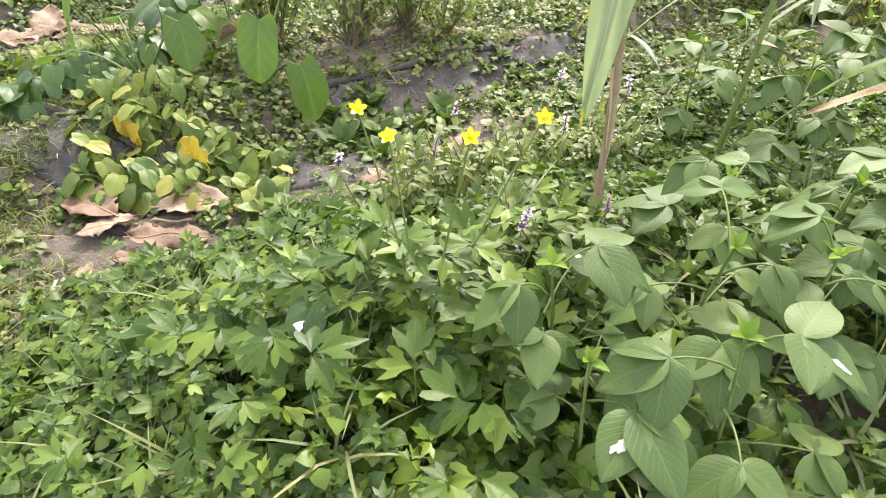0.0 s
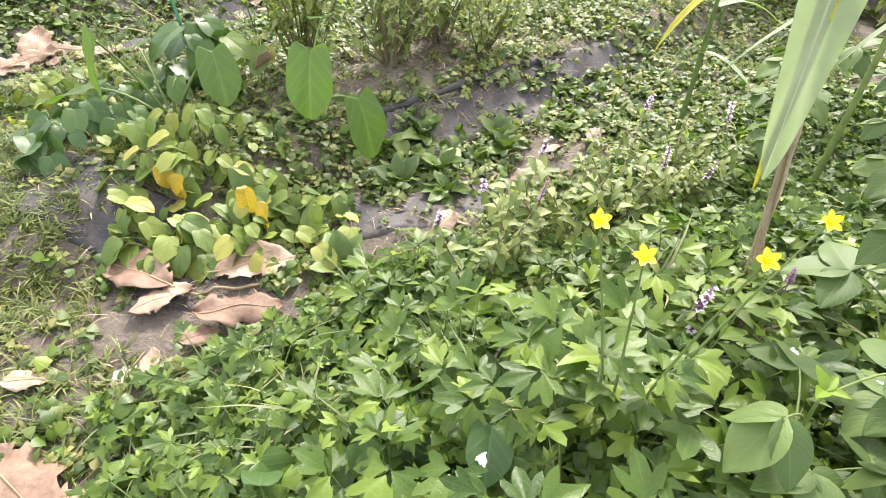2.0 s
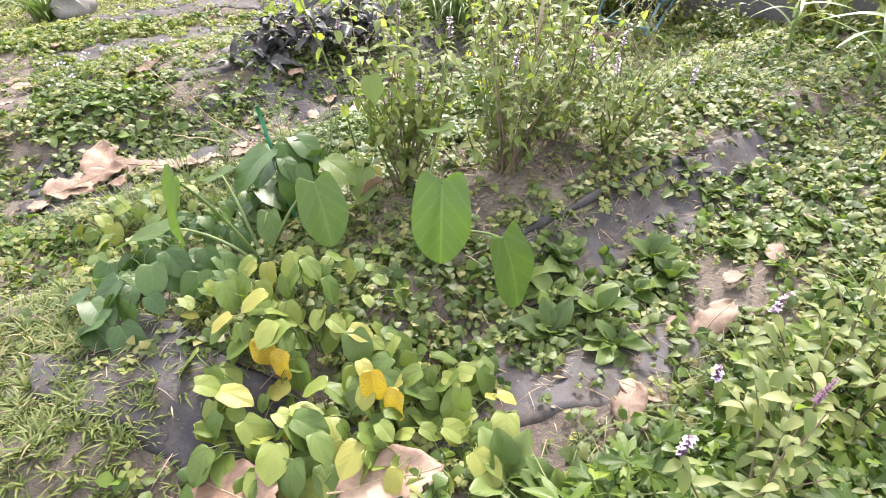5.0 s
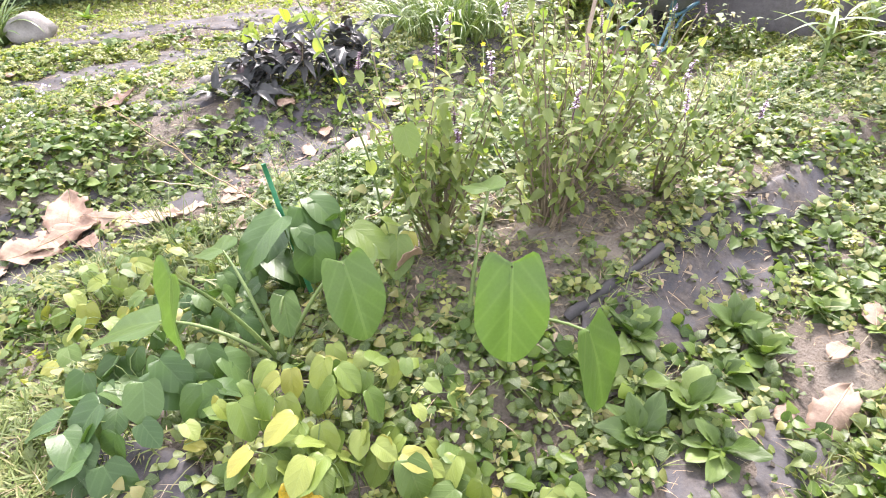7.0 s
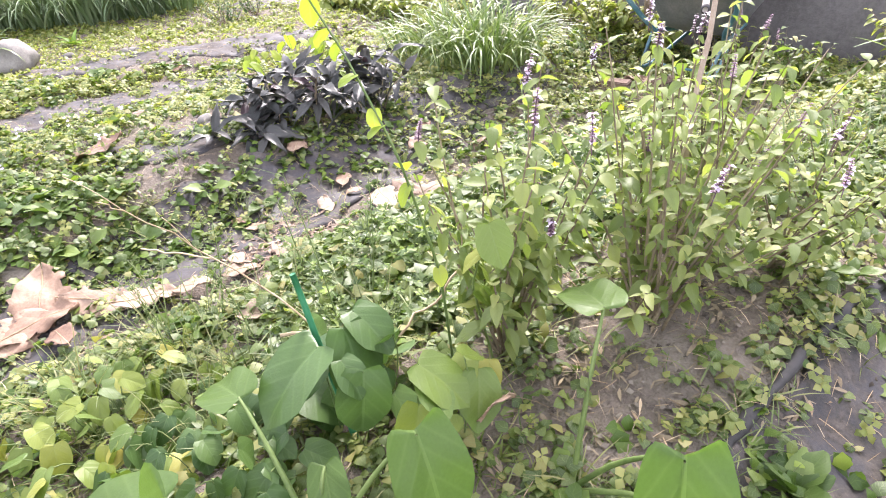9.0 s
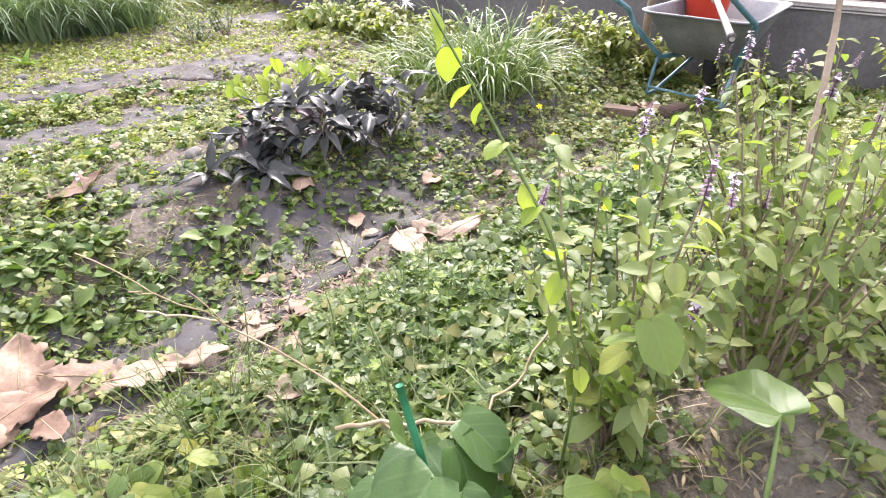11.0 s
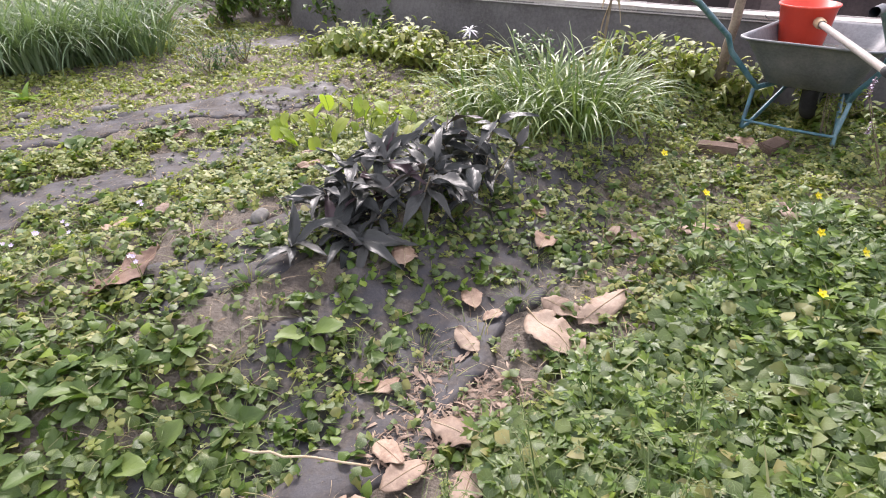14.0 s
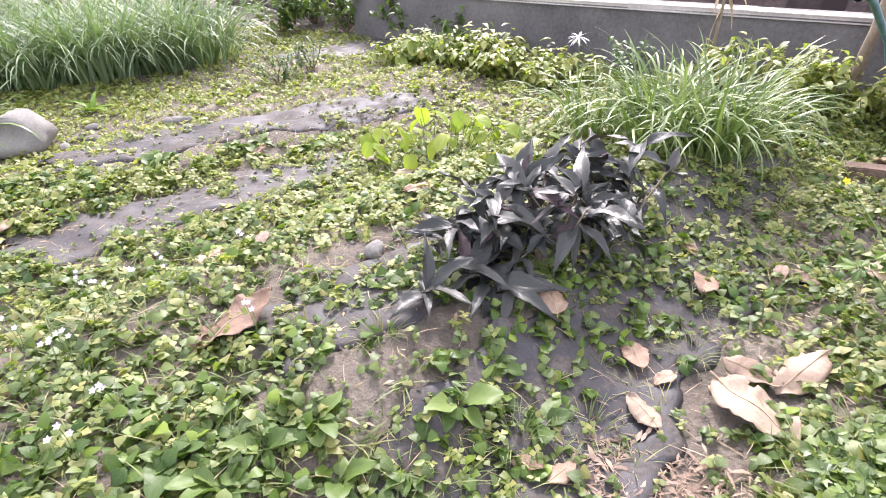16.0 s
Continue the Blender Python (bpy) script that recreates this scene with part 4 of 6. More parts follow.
def basil_bush(x, y, height, width, stems, label, spikes=6, leaf_size=0.06, group="basil bushes", mesh="basil", single=False):
    z = soil_at(x, y)
    plant = thing("basil_bush", (x, y, z), 0, label, "basil bush", group)
    twigs, crown = Heap(), Heap()
    rg = np.random.RandomState(int(abs(x * 100 + y * 37)))
    shapes = [leaf("ovate", 1, 0.46 + 0.04 * i, 4, 2, 0.35, 0.3, 0, 0.02, 0.06, i) for i in range(4)]
    ends = []
    for i in range(stems):
        a, r = rg.rand() * 6.28, width * math.sqrt(rg.rand())
        top = np.array([math.cos(a) * r * 1.25, math.sin(a) * r * 1.25, height * rg.uniform(0.5, 1.0) * (1 - 0.2 * r / max(width, 0.01))])
        pts = bend((rg.normal(0, 0.02), rg.normal(0, 0.02), -0.02), top, 0, 10, rg.uniform(-0.05, 0.05))
        twigs.put(tube(pts, np.linspace(0.0055, 0.0018, 10), 5))
        ends.append(top)
        for k in range(5, 23):
            f = k / 22
            at = np.array([np.interp(f, np.linspace(0, 1, 10), pts[:, c]) for c in range(3)])
            for side in (0, 180):
                if rg.rand() < 0.36 + 0.7 * (1 - f) ** 2:
                    continue
                az = k * 90 + side + rg.uniform(-25, 25)
                s = leaf_size * rg.uniform(0.55, 1.15) * (1.05 - 0.35 * f)
                if single:
                    hang_leaf("basil_leaf", LEAF["basil"][rg.randint(4)], plant, tuple(at), az, rg.uniform(-50, 35), rg.uniform(-30, 30), s)
                else:
                    crown.put(shapes[rg.randint(4)], set_leaf(tuple(at), az, rg.uniform(-40, 25), rg.uniform(-15, 15), s))
        if rg.rand() < 0.6:
            f = rg.uniform(0.4, 0.7)
            at = np.array([np.interp(f, np.linspace(0, 1, 10), pts[:, c]) for c in range(3)])
            to = at + np.array([rg.uniform(-0.12, 0.12), rg.uniform(-0.12, 0.12), rg.uniform(0.1, 0.22)])
            twigs.put(tube(bend(at, to, 0.01, 5), 0.0016, 4))
            for k in range(7):
                crown.put(shapes[rg.randint(4)], set_leaf(tuple(at + (to - at) * k / 6), rg.uniform(0, 360), rg.uniform(-35, 25), 0, leaf_size * rg.uniform(0.5, 0.95)))
    tagged(part("branching_stem", twigs.mesh("branching_stem", G["brownstem"]), None, plant), kind="stuff")
    tagged(part("foliage", crown.mesh("foliage", G[mesh]), None, plant), kind="stuff")
    for k in range(min(spikes, len(ends))):
        flower_spike(plant, ends[k], rg.uniform(0.04, 0.09), k + int(x * 10), rg.rand() < 0.6)
    return plant


def flower_spike(parent, at, length, seed, open_flowers=True):
    rg = np.random.RandomState(abs(seed))
    bracts, petals = Heap(), Heap()
    lean = np.array([rg.normal(0, 0.15), rg.normal(0, 0.15), 1.0]) * length
    bracts.put(tube([(0, 0, -0.03), tuple(lean * 0.5), tuple(lean)], [0.0018, 0.0015, 0.0008], 4))
    for k in range(9):
        c = lean * (0.1 + 0.9 * k / 8)
        for j in range(5):
            bracts.put(leaf("oval", 1, 0.8, 2, 2, 0.3, 0.1), set_leaf(tuple(c), j * 72 + k * 30, rg.uniform(0, 30), 0, 0.011 * (1.1 - 0.06 * k)))
            if open_flowers and rg.rand() < 0.34:
                petals.put(leaf("oval", 1, 0.9, 2, 2, 0.3, 0.3), set_leaf(tuple(c), j * 72 + k * 30, rg.uniform(-10, 20), 0, 0.015))
    spike = part("flower_spike", bracts.mesh("flower_spike", G["bract"]), None, parent, "purple-brown flower spike")
    spike.location = tuple(at)
    if petals.n:
        tagged(part("bloom", petals.mesh("bloom", G["lilac"]), None, spike, "pale lilac petals"), kind="stuff")


basil_bush(-0.94, 3.34, 0.95, 0.21, 24, "tall pale green basil bush with purple flower spikes", 5, 0.08, single=True)
basil_bush(-0.5, 3.38, 0.95, 0.34, 32, "dense woody basil bush with thin stems", 5, 0.07, single=True)
basil_bush(-0.2, 3.7, 0.9, 0.34, 26, "leggy basil bush gone to flower", 6, 0.078)
basil_bush(0.02, 3.55, 0.7, 0.26, 16, "low yellowing basil bush", 4, 0.065)
basil_bush(-0.16, 1.72, 0.52, 0.16, 10, "young basil bush with flowering tips", 2, 0.07)
basil_bush(0.1, 1.95, 0.5, 0.22, 14, "basil bush with purple stems behind the buttercups", 2, 0.07)
basil_bush(0.35, 1.42, 0.6, 0.18, 12, "flowering basil beside the maize stalk", 4, 0.065)
basil_bush(0.35, 2.15, 0.5, 0.24, 14, "spreading basil bush with lilac blooms", 2, 0.065)
basil_bush(0.65, 2.3, 0.5, 0.22, 12, "basil bush behind the maize stalk", 2, 0.065)
basil_bush(1.15, 6.05, 0.6, 0.12, 5, "thin basil plant before the wheelbarrow", 2, 0.055)
basil_bush(0.75, 5.2, 0.6, 0.25, 8, "sparse basil with pink flower heads", 7, 0.045)


# ---- rosettes ----
def rosette(x, y, leaves, size, label, tilt=(-5, 40)):
    plant = thing("plantain_rosette", (x, y, soil_at(x, y)), rng.uniform(0, 360), label, "plantain weed", "plantain rosettes")
    for k in range(leaves):
        hang_leaf("leaf", LEAF["plantain"][k % 4], plant, (0, 0, 0.012), k * 137.5 + rng.uniform(-15, 15), rng.uniform(*tilt) + 3 * (k > leaves * 0.6), rng.uniform(-28, 28), size * rng.uniform(0.55, 1.15))
    return plant


for x, y, s in [(-0.34, 2.82, 0.17), (-0.28, 2.55, 0.17), (-0.45, 2.46, 0.16), (-0.11, 2.66, 0.16), (-0.25, 2.4, 0.15), (0.02, 2.85, 0.14), (-0.52, 2.7, 0.15), (-0.67, 1.93, 0.18), (-0.55, 1.86, 0.17), (0.05, 2.72, 0.13), (-0.4, 2.66, 0.15)]:
    rosette(x, y, 14, s * 0.8, "broad-leaved plantain rosette at the mat's edge", (0, 70))
for i in range(26):
    rosette(rng.uniform(0.15, 1.2), rng.uniform(2.75, 3.5), 9, rng.uniform(0.07, 0.1), "plantain rosette among the weeds", (0, 60))
for x, y, s in [(-2.68, 4.68, 0.1), (-2.55, 4.75, 0.09), (-2.9, 4.68, 0.11), (-2.77, 4.58, 0.1), (-2.4, 4.5, 0.09), (-2.0, 4.94, 0.08), (-3.0, 4.5, 0.1), (-2.6, 4.42, 0.09), (-2.85, 4.4, 0.1), (-2.5, 4.6, 0.1), (-1.9, 4.75, 0.1), (-2.15, 4.8, 0.11)]:
    rosette(x, y, 8, s * 1.12, "plantain rosette on the mulch mat", (0, 50))
for i in range(14):
    rosette(rng.uniform(-3.3, -2.3), rng.uniform(4.2, 4.85), 7, rng.uniform(0.08, 0.115), "plantain rosette in the thick weeds")
for i in range(16):
    t = rng.random()
    rosette(-3.9 + 1.6 * t + rng.uniform(-0.15, 0.15), 7.0 + 0.35 * t + rng.uniform(-0.12, 0.12), 7, rng.uniform(0.09, 0.13), "plantain rosette between the mulch mats")


# ---- the dark purple plants ----
def dark_plant(x, y, height, leaves, label, spread_r=0.19, size=0.175):
    plant = thing("purple_leaf_plant", (x, y, soil_at(x, y)), 0, label, "purple-leaf plant", "dark purple-leaved plants")
    heap = Heap()
    heads = max(2, leaves // 7)
    for h in range(heads):
        a, r = rng.uniform(0, 6.28), spread_r * math.sqrt(rng.random())
        top = Vector((math.cos(a) * r, math.sin(a) * r, height * rng.uniform(0.35, 1.0)))
        heap.put(tube(bend((0, 0, -0.01), top, 0, 6, rng.uniform(-0.03, 0.03)), np.linspace(0.006, 0.003, 6), 5))
        for k in range(leaves // heads):
            f = rng.uniform(0.55, 1.0)
            hang_leaf("dark_leaf", rng.choice(LEAF["dark"]), plant, top * f, k * 137 + rng.uniform(-30, 30), rng.uniform(5, 65) if f > 0.8 else rng.uniform(-25, 30), rng.uniform(-30, 30), size * rng.uniform(0.6, 1.25))
    tagged(part("stem", heap.mesh("stem", G["brownstem"]), None, plant), kind="stuff")
    return plant


for x, y, h, n in [(-1.8, 5.4, 0.3, 36), (-1.6, 5.42, 0.32, 40), (-1.95, 5.42, 0.24, 30), (-1.4, 5.45, 0.28, 36), (-1.62, 5.66, 0.34, 28), (-2.05, 5.2, 0.1, 16), (-1.92, 5.6, 0.24, 20), (-1.42, 5.7, 0.36, 26), (-1.24, 5.58, 0.24, 22), (-1.85, 5.24, 0.14, 16), (-1.28, 5.8, 0.36, 16)]:
    dark_plant(x, y, h, n, "glossy dark purple-leaved plant on the mulch mat" if h > 0.2 else "small dark purple-leaved plant at the clump's foot")
vine_patch(-1.85, 6.85, 0.45, 0.2, 40, LEAF["lime"], 0.115, 0.36, "bright yellow-green seedling cluster behind the purple plants", category="seedlings")
vine_patch(-1.4, 6.3, 0.3, 0.15, 14, LEAF["heart"], 0.1, 0.2, "soft green vine behind the purple plants")


# ---- grass clumps ----
BLADES = [build("blade", *blade(1.0, 0.026 + 0.003 * (i % 4), 86 - 5 * (i % 6), 86 - 5 * (i % 6) - 70 - 11 * i, 9, 2), G["blade"]) for i in range(10)]


def grass_clump(x, y, blades, length, spread_r, label, arch=0.9, width=0.012, mat="blade", single=False):
    plant = thing("grass_clump", (x, y, soil_at(x, y)), 0, label, "grass clump", "tall grass clumps")
    heap = Heap()
    rg = np.random.RandomState(int(abs(x * 91 + y * 13)))
    for i in range(blades):
        a, r = rg.rand() * 360, spread_r * math.sqrt(rg.rand())
        ln = length * rg.uniform(0.6, 1.1)
        az = a - 90 + rg.uniform(-40, 40)
        if single:
            hang_leaf("blade", BLADES[rg.randint(10)], plant, (r * math.cos(radians(a)), r * math.sin(radians(a)), -0.01), az, 0, rg.uniform(-14, 14), ln)
            continue
        start = rg.uniform(58, 88)
        sh = blade(ln, width * rg.uniform(0.7, 1.3), start, start - 150 * arch * rg.uniform(0.35, 1.1), 9, 2)
        heap.put(sh, set_leaf((r * math.cos(radians(a)), r * math.sin(radians(a)), -0.01), az, 0, rg.uniform(-12, 12), 1))
    if heap.n:
        tagged(part("tuft", heap.mesh("tuft", G[mat]), None, plant), kind="stuff")
    return plant


for x, y, n, l in [(-0.5, 6.2, 170, 0.58), (-0.3, 6.38, 150, 0.58), (-0.72, 6.4, 150, 0.58), (-0.48, 6.62, 130, 0.6), (-0.95, 6.72, 90, 0.5)]:
    grass_clump(x, y, int(n * 0.75), l * 1.12, 0.22, "arching green grass clump beside the purple plants", 0.95, 0.016, single=True)
for i in range(17):
    x = -6.9 + 0.2 * i + rng.uniform(-0.08, 0.08)
    grass_clump(x, 9.5 + 0.03 * i + rng.uniform(-0.12, 0.3), 130, 1.1, 0.26, "dense blue-green grass clump in a long row", 0.95, 0.02, "bluegrass")
for i in range(10):
    grass_clump(-7.0 + 0.3 * i, 10.9 + rng.uniform(-0.2, 0.2), 80, 1.1, 0.3, "tall grass clump at the back of the row", 0.8, 0.02, "bluegrass")
grass_clump(-1.42, 9.1, 70, 0.4, 0.1, "narrow upright grass clump near the wall", 0.5, 0.014)
grass_clump(-4.85, 7.75, 50, 0.6, 0.1, "broad-bladed grass beside the boulder", 0.9, 0.05)
grass_clump(0.75, 4.3, 140, 0.28, 0.3, "soft tuft of wispy grass", 1.0, 0.006)
grass_clump(0.25, 4.2, 110, 0.25, 0.25, "soft tuft of wispy grass", 1.0, 0.006)
for x, y, h in [(-1.72, 3.5, 0.3), (-2.0, 3.7, 0.34), (-1.6, 3.85, 0.3), (-2.25, 3.45, 0.28), (-1.4, 3.55, 0.32), (-1.85, 3.35, 0.26)]:
    grass_clump(x, y, 70, h, 0.14, "pale feathery grass tuft among the creepers", 0.6, 0.004, "turf")
for x, y in [(-3.05, 5.95), (-3.2, 6.05), (-3.3, 5.6), (-1.75, 4.72), (-1.15, 5.2), (-0.95, 5.35), (-1.3, 4.95), (-2.0, 4.7), (-2.35, 5.05)]:
    grass_clump(x, y, 40, 0.13, 0.05, "small tuft of pale grass on the mat", 0.9, 0.004, "turf")


# ---- dead leaves ----
def dead_leaf(x, y, size, pale=False, turn=None, lift=0.0, tilt=None):
    i = rng.randint(0, 9999)
    ob = thing("dead_leaf", (x, y, soil_at(x, y) + 0.022 + lift), 0,
               "large bleached tan fallen leaf, curled and dry" if pale else ("large brown fallen leaf, curled and torn" if size > 0.2 else "small dry brown fallen leaf"), "fallen leaf", "fallen leaves")
    ob.rotation_euler = (radians(rng.uniform(-10, 10) if tilt is None else tilt), radians(rng.uniform(-12, 12)), radians(rng.uniform(0, 360) if turn is None else turn))
    V, Q, U = leaf("oval", size, size * rng.uniform(0.48, 0.66), 16, 8, rng.uniform(-0.1, 0.25), rng.uniform(-0.1, 0.15), 0.06, rng.uniform(0.02, 0.045), 0.05, i, rng.uniform(-0.3, 0.3))
    V = V - [0, size / 2, 0]
    uu, ss = U[:, 1], np.abs(U[:, 0] - 0.5) * 2
    V[:, 0] *= 1 + ss * (0.05 * np.sin(13 * uu + i) + 0.035 * np.sin(41 * uu + 2 * i)) * np.where(U[:, 0] > 0.5, 1, -0.8)
    V[:, 2] += 0.05 * size * np.sin(5 * uu + i) * ss ** 2 + 0.02 * size * np.sin(26 * uu + i) * ss
    V[:, 2] += 0.008 * size / 0.2 * np.sin(V[:, 0] * 40 + i) * np.sin(V[:, 1] * 31 + i)
    V[:, 2] -= V[:, 2].min() if lift == 0 else 0
    keep = np.ones(len(Q), bool)
    if size > 0.15:
        rg = np.random.RandomState(i)
        for _ in range(rg.randint(4, 9)):
            k = rg.randint(16) * 8 + rg.choice([0, 7])
            keep[k] = False
    me = build("blade", V, Q[keep], U, G["drypale" if pale else "dry"])
    body = part("blade", me, None, ob)
    solid = body.modifiers.new("thick", "SOLIDIFY")
    solid.thickness = 0.0015
    rib = V.reshape(17, 9, 3)[:, 4] + [0, 0, 0.001]
    rib = np.concatenate([[rib[0] - [0.004, size * 0.12, 0]], rib])
    part("midrib", joined_mesh("midrib", [tube(rib, np.linspace(0.0028, 0.0008, 18) * size / 0.25, 5)], G["straw"]), None, ob)
    return ob


for x, y, s in [(-1.39, 1.93, 0.32), (-1.27, 1.78, 0.2), (-0.97, 1.94, 0.28), (-0.99, 1.73, 0.27), (-1.89, 1.8, 0.14), (-1.1, 1.63, 0.12), (-1.42, 1.12, 0.34), (-1.33, 1.05, 0.2), (-1.56, 1.48, 0.13), (-1.22, 1.53, 0.1)]:
    dead_leaf(x, y, s, False, {0.32: 60, 0.28: -80, 0.27: -75, 0.2: 120}.get(s))
for x, y, s in [(-0.29, 2.13, 0.16), (-0.24, 2.18, 0.13), (0.09, 2.46, 0.22), (-0.02, 2.49, 0.09), (0.78, 3.1, 0.12), (0.5, 2.84, 0.13), (0.27, 2.68, 0.12)]:
    dead_leaf(x, y, s, True)
for x, y, s in [(-2.73, 3.89, 0.32), (-2.86, 3.73, 0.18), (-2.63, 3.96, 0.3), (-2.5, 3.86, 0.2), (-3.45, 4.57, 0.2), (-3.25, 4.22, 0.16), (-3.5, 5.0, 0.18), (-4.0, 5.6, 0.15), (-2.68, 4.08, 0.34), (-2.45, 4.08, 0.3), (-2.25, 4.05, 0.25), (-2.09, 4.1, 0.17), (-3.7, 5.2, 0.13)]:
    dead_leaf(x, y, s, rng.random() < 0.55)
for x, y, s in [(-1.73, 5.17, 0.17), (-2.97, 5.83, 0.18), (-1.06, 5.28, 0.17), (-1.0, 5.5, 0.12), (-1.49, 4.99, 0.14), (-0.27, 5.22, 0.19), (-2.05, 6.1, 0.16), (-1.94, 4.29, 0.14), (-1.4, 4.08, 0.14), (-1.99, 4.62, 0.1), (-1.9, 4.58, 0.1), (-0.35, 4.59, 0.12), (-3.04, 8.55, 0.12), (-2.92, 7.2, 0.12), (-4.07, 6.47, 0.15), (-1.87, 4.21, 0.1), (-1.44, 4.87, 0.09)]:
    dead_leaf(x, y, s, False)
for x, y, s in [(-1.26, 4.66, 0.28), (-1.02, 4.77, 0.24), (-1.17, 4.82, 0.18), (-0.15, 5.13, 0.15), (0.11, 5.1, 0.18), (-0.69, 5.31, 0.12), (-0.6, 5.27, 0.1), (-2.26, 6.88, 0.15), (-2.05, 6.64, 0.15), (-1.58, 4.75, 0.14), (-1.72, 4.3, 0.19), (-1.74, 4.12, 0.16), (-1.66, 4.02, 0.14), (-1.74, 3.8, 0.18), (-2.77, 5.79, 0.11), (-1.92, 4.2, 0.15), (-1.55, 4.2, 0.14)]:
    dead_leaf(x, y, s, True, {0.28: 200, 0.24: 110}.get(s))
dead_leaf(-2.8, 5.22, 0.3, False, -52, 0.02, 8)
dead_leaf(0.66, 6.14, 0.3, False, 60)
dead_leaf(-1.05, 2.93, 0.14, False, 40, 0.2, -60)
dead_leaf(-0.62, 1.0, 0.16, False, 170, 0.2, 60)


def scrap(x, y, turn):
    V, Q, U = leaf("oval", 0.13, 0.06, 10, 6, 0.1, 0.0, 0, 0.05, 0.25, 5, 0.2)
    ob = new("plastic_scrap", build("plastic_scrap", V, Q, U, G["pvc"]))
    ob.location, ob.rotation_euler = (x, y, soil_at(x, y) + 0.012), (0, 0, radians(turn))
    solid = ob.modifiers.new("thick", "SOLIDIFY")
    solid.thickness = 0.001
    return tagged(ob, "pale crumpled scrap of plastic on the soil", "scrap")


scrap(-1.34, 1.47, -40)

# ---- stakes, sticks, stones ----
def rod(name, a, b, r, mat, label, category, wobble=0.0, sides=8):
    ob = thing(name, a, 0, label, category)
    v = np.array(b, float) - np.array(a, float)
    pts = np.linspace([0, 0, 0], v, 10)
    pts[1:-1] += np.random.RandomState(int(abs(a[0] * 70))).normal(0, wobble, (8, 3))
    part(name.split("_")[-1] + "_body", joined_mesh(name, [tube(pts, np.linspace(r, r * 0.85, 10), sides, True)], mat), None, ob)
    return ob


rod("garden_stake", (-1.37, 3.06, 0.08), (-1.46, 3.16, 0.62), 0.009, G["green_stake"], "slim green plastic plant stake in the bed", "stake", 0.0005)
rod("wooden_stake", (1.0, 6.98, -0.05), (0.9, 6.72, 1.25), 0.035, G["timber"], "leaning weathered wooden stake by the wall", "stake", 0.004)
rod("bare_stick", (-1.62, 3.5, 0.16), (-1.28, 3.42, 0.2), 0.006, G["straw"], "pale dry stick lying on the weeds", "stick", 0.008)
rod("bare_stick", (-1.25, 3.42, 0.17), (-1.0, 3.6, 0.32), 0.004, G["straw"], "pale dry branch leaning in the weeds", "stick", 0.01)
rod("bare_stick", (-2.35, 4.35, 0.03), (-2.0, 4.2, 0.03), 0.004, G["straw"], "thin pale stick on the mulch mat", "stick", 0.004)
rod("bare_stick", (-1.2, 1.82, 0.02), (-0.95, 1.85, 0.03), 0.006, G["straw"], "thin dry stick among dead leaves", "stick", 0.006)
rod("bamboo_pole", (-0.42, 3.42, 0.1), (-0.24, 3.78, 1.14), 0.009, G["timber"], "thin pale bamboo pole among the basil", "pole", 0.003)


def dry_twig(points, label):
    ob = thing("bare_twig", points[0], 0, label, "twig")
    P = np.array(points) - np.array(points[0])
    f = np.linspace(0, 1, 14)
    C = np.stack([np.interp(f, np.linspace(0, 1, len(P)), P[:, k]) for k in range(3)], -1) + np.random.RandomState(4).normal(0, 0.004, (14, 3))
    part("branch", joined_mesh("branch", [tube(C, np.linspace(0.0038, 0.0015, 14), 6)], G["straw"]), None, ob)
    for k in (4, 7, 10):
        part("side_shoot", joined_mesh("side_shoot", [tube(bend(C[k], C[k] + [0.05 - 0.02 * k, 0.06, 0.09], 0.01), 0.0015, 5)], G["straw"]), None, ob)


dry_twig([(-1.45, 3.45, 0.14), (-1.62, 3.58, 0.26), (-1.85, 3.72, 0.36), (-1.95, 3.55, 0.62), (-1.95, 3.42, 0.72)], "dry leafless twig arching over the weeds")


def thin_weed(x, y, height, lean, label):
    plant = thing("seeding_weed", (x, y, soil_at(x, y)), 0, label, "weed", "seeding weeds")
    heap, seeds = Heap(), Heap()
    rg = np.random.RandomState(int(abs(x * 77 + y * 31)))
    top = np.array([lean[0], lean[1], height])
    heap.put(tube(bend((0, 0, 0), top, 0, 8, 0.01), np.linspace(0.0035, 0.0012, 8), 5))
    for k in range(16):
        f = 0.35 + 0.65 * k / 16
        at = top * f
        to = at + np.array([rg.normal(0, 0.06), rg.normal(0, 0.06), rg.uniform(0.02, 0.08)])
        heap.put(tube(bend(at, to, 0.005, 4), 0.0008, 4))
        for j in range(9):
            seeds.put(leaf("ovate", 1, 0.5, 2, 2, 0.2, 0.1), set_leaf(tuple(at + (to - at) * rg.uniform(0.3, 1.05)), rg.uniform(0, 360), rg.uniform(-30, 50), 0, rg.uniform(0.006, 0.014)))
    tagged(part("stalk", heap.mesh("stalk", G["stem"]), None, plant), kind="stuff")
    tagged(part("seed_head", seeds.mesh("seed_head", G["turf"]), None, plant, "tiny olive seed pods"), kind="stuff")


for x, y, h, lx, ly in [(-1.45, 3.62, 0.62, -0.1, 0.1), (-1.35, 3.75, 0.5, 0.05, 0.1), (-1.75, 3.65, 0.35, -0.1, 0.05), (-1.9, 3.8, 0.4, 0.05, 0.08), (-1.6, 3.95, 0.4, -0.05, 0.05), (-2.0, 3.55, 0.35, -0.05, 0.05)]:
    thin_weed(x, y, h, (lx, ly), "thin wiry weed with fine seed heads")


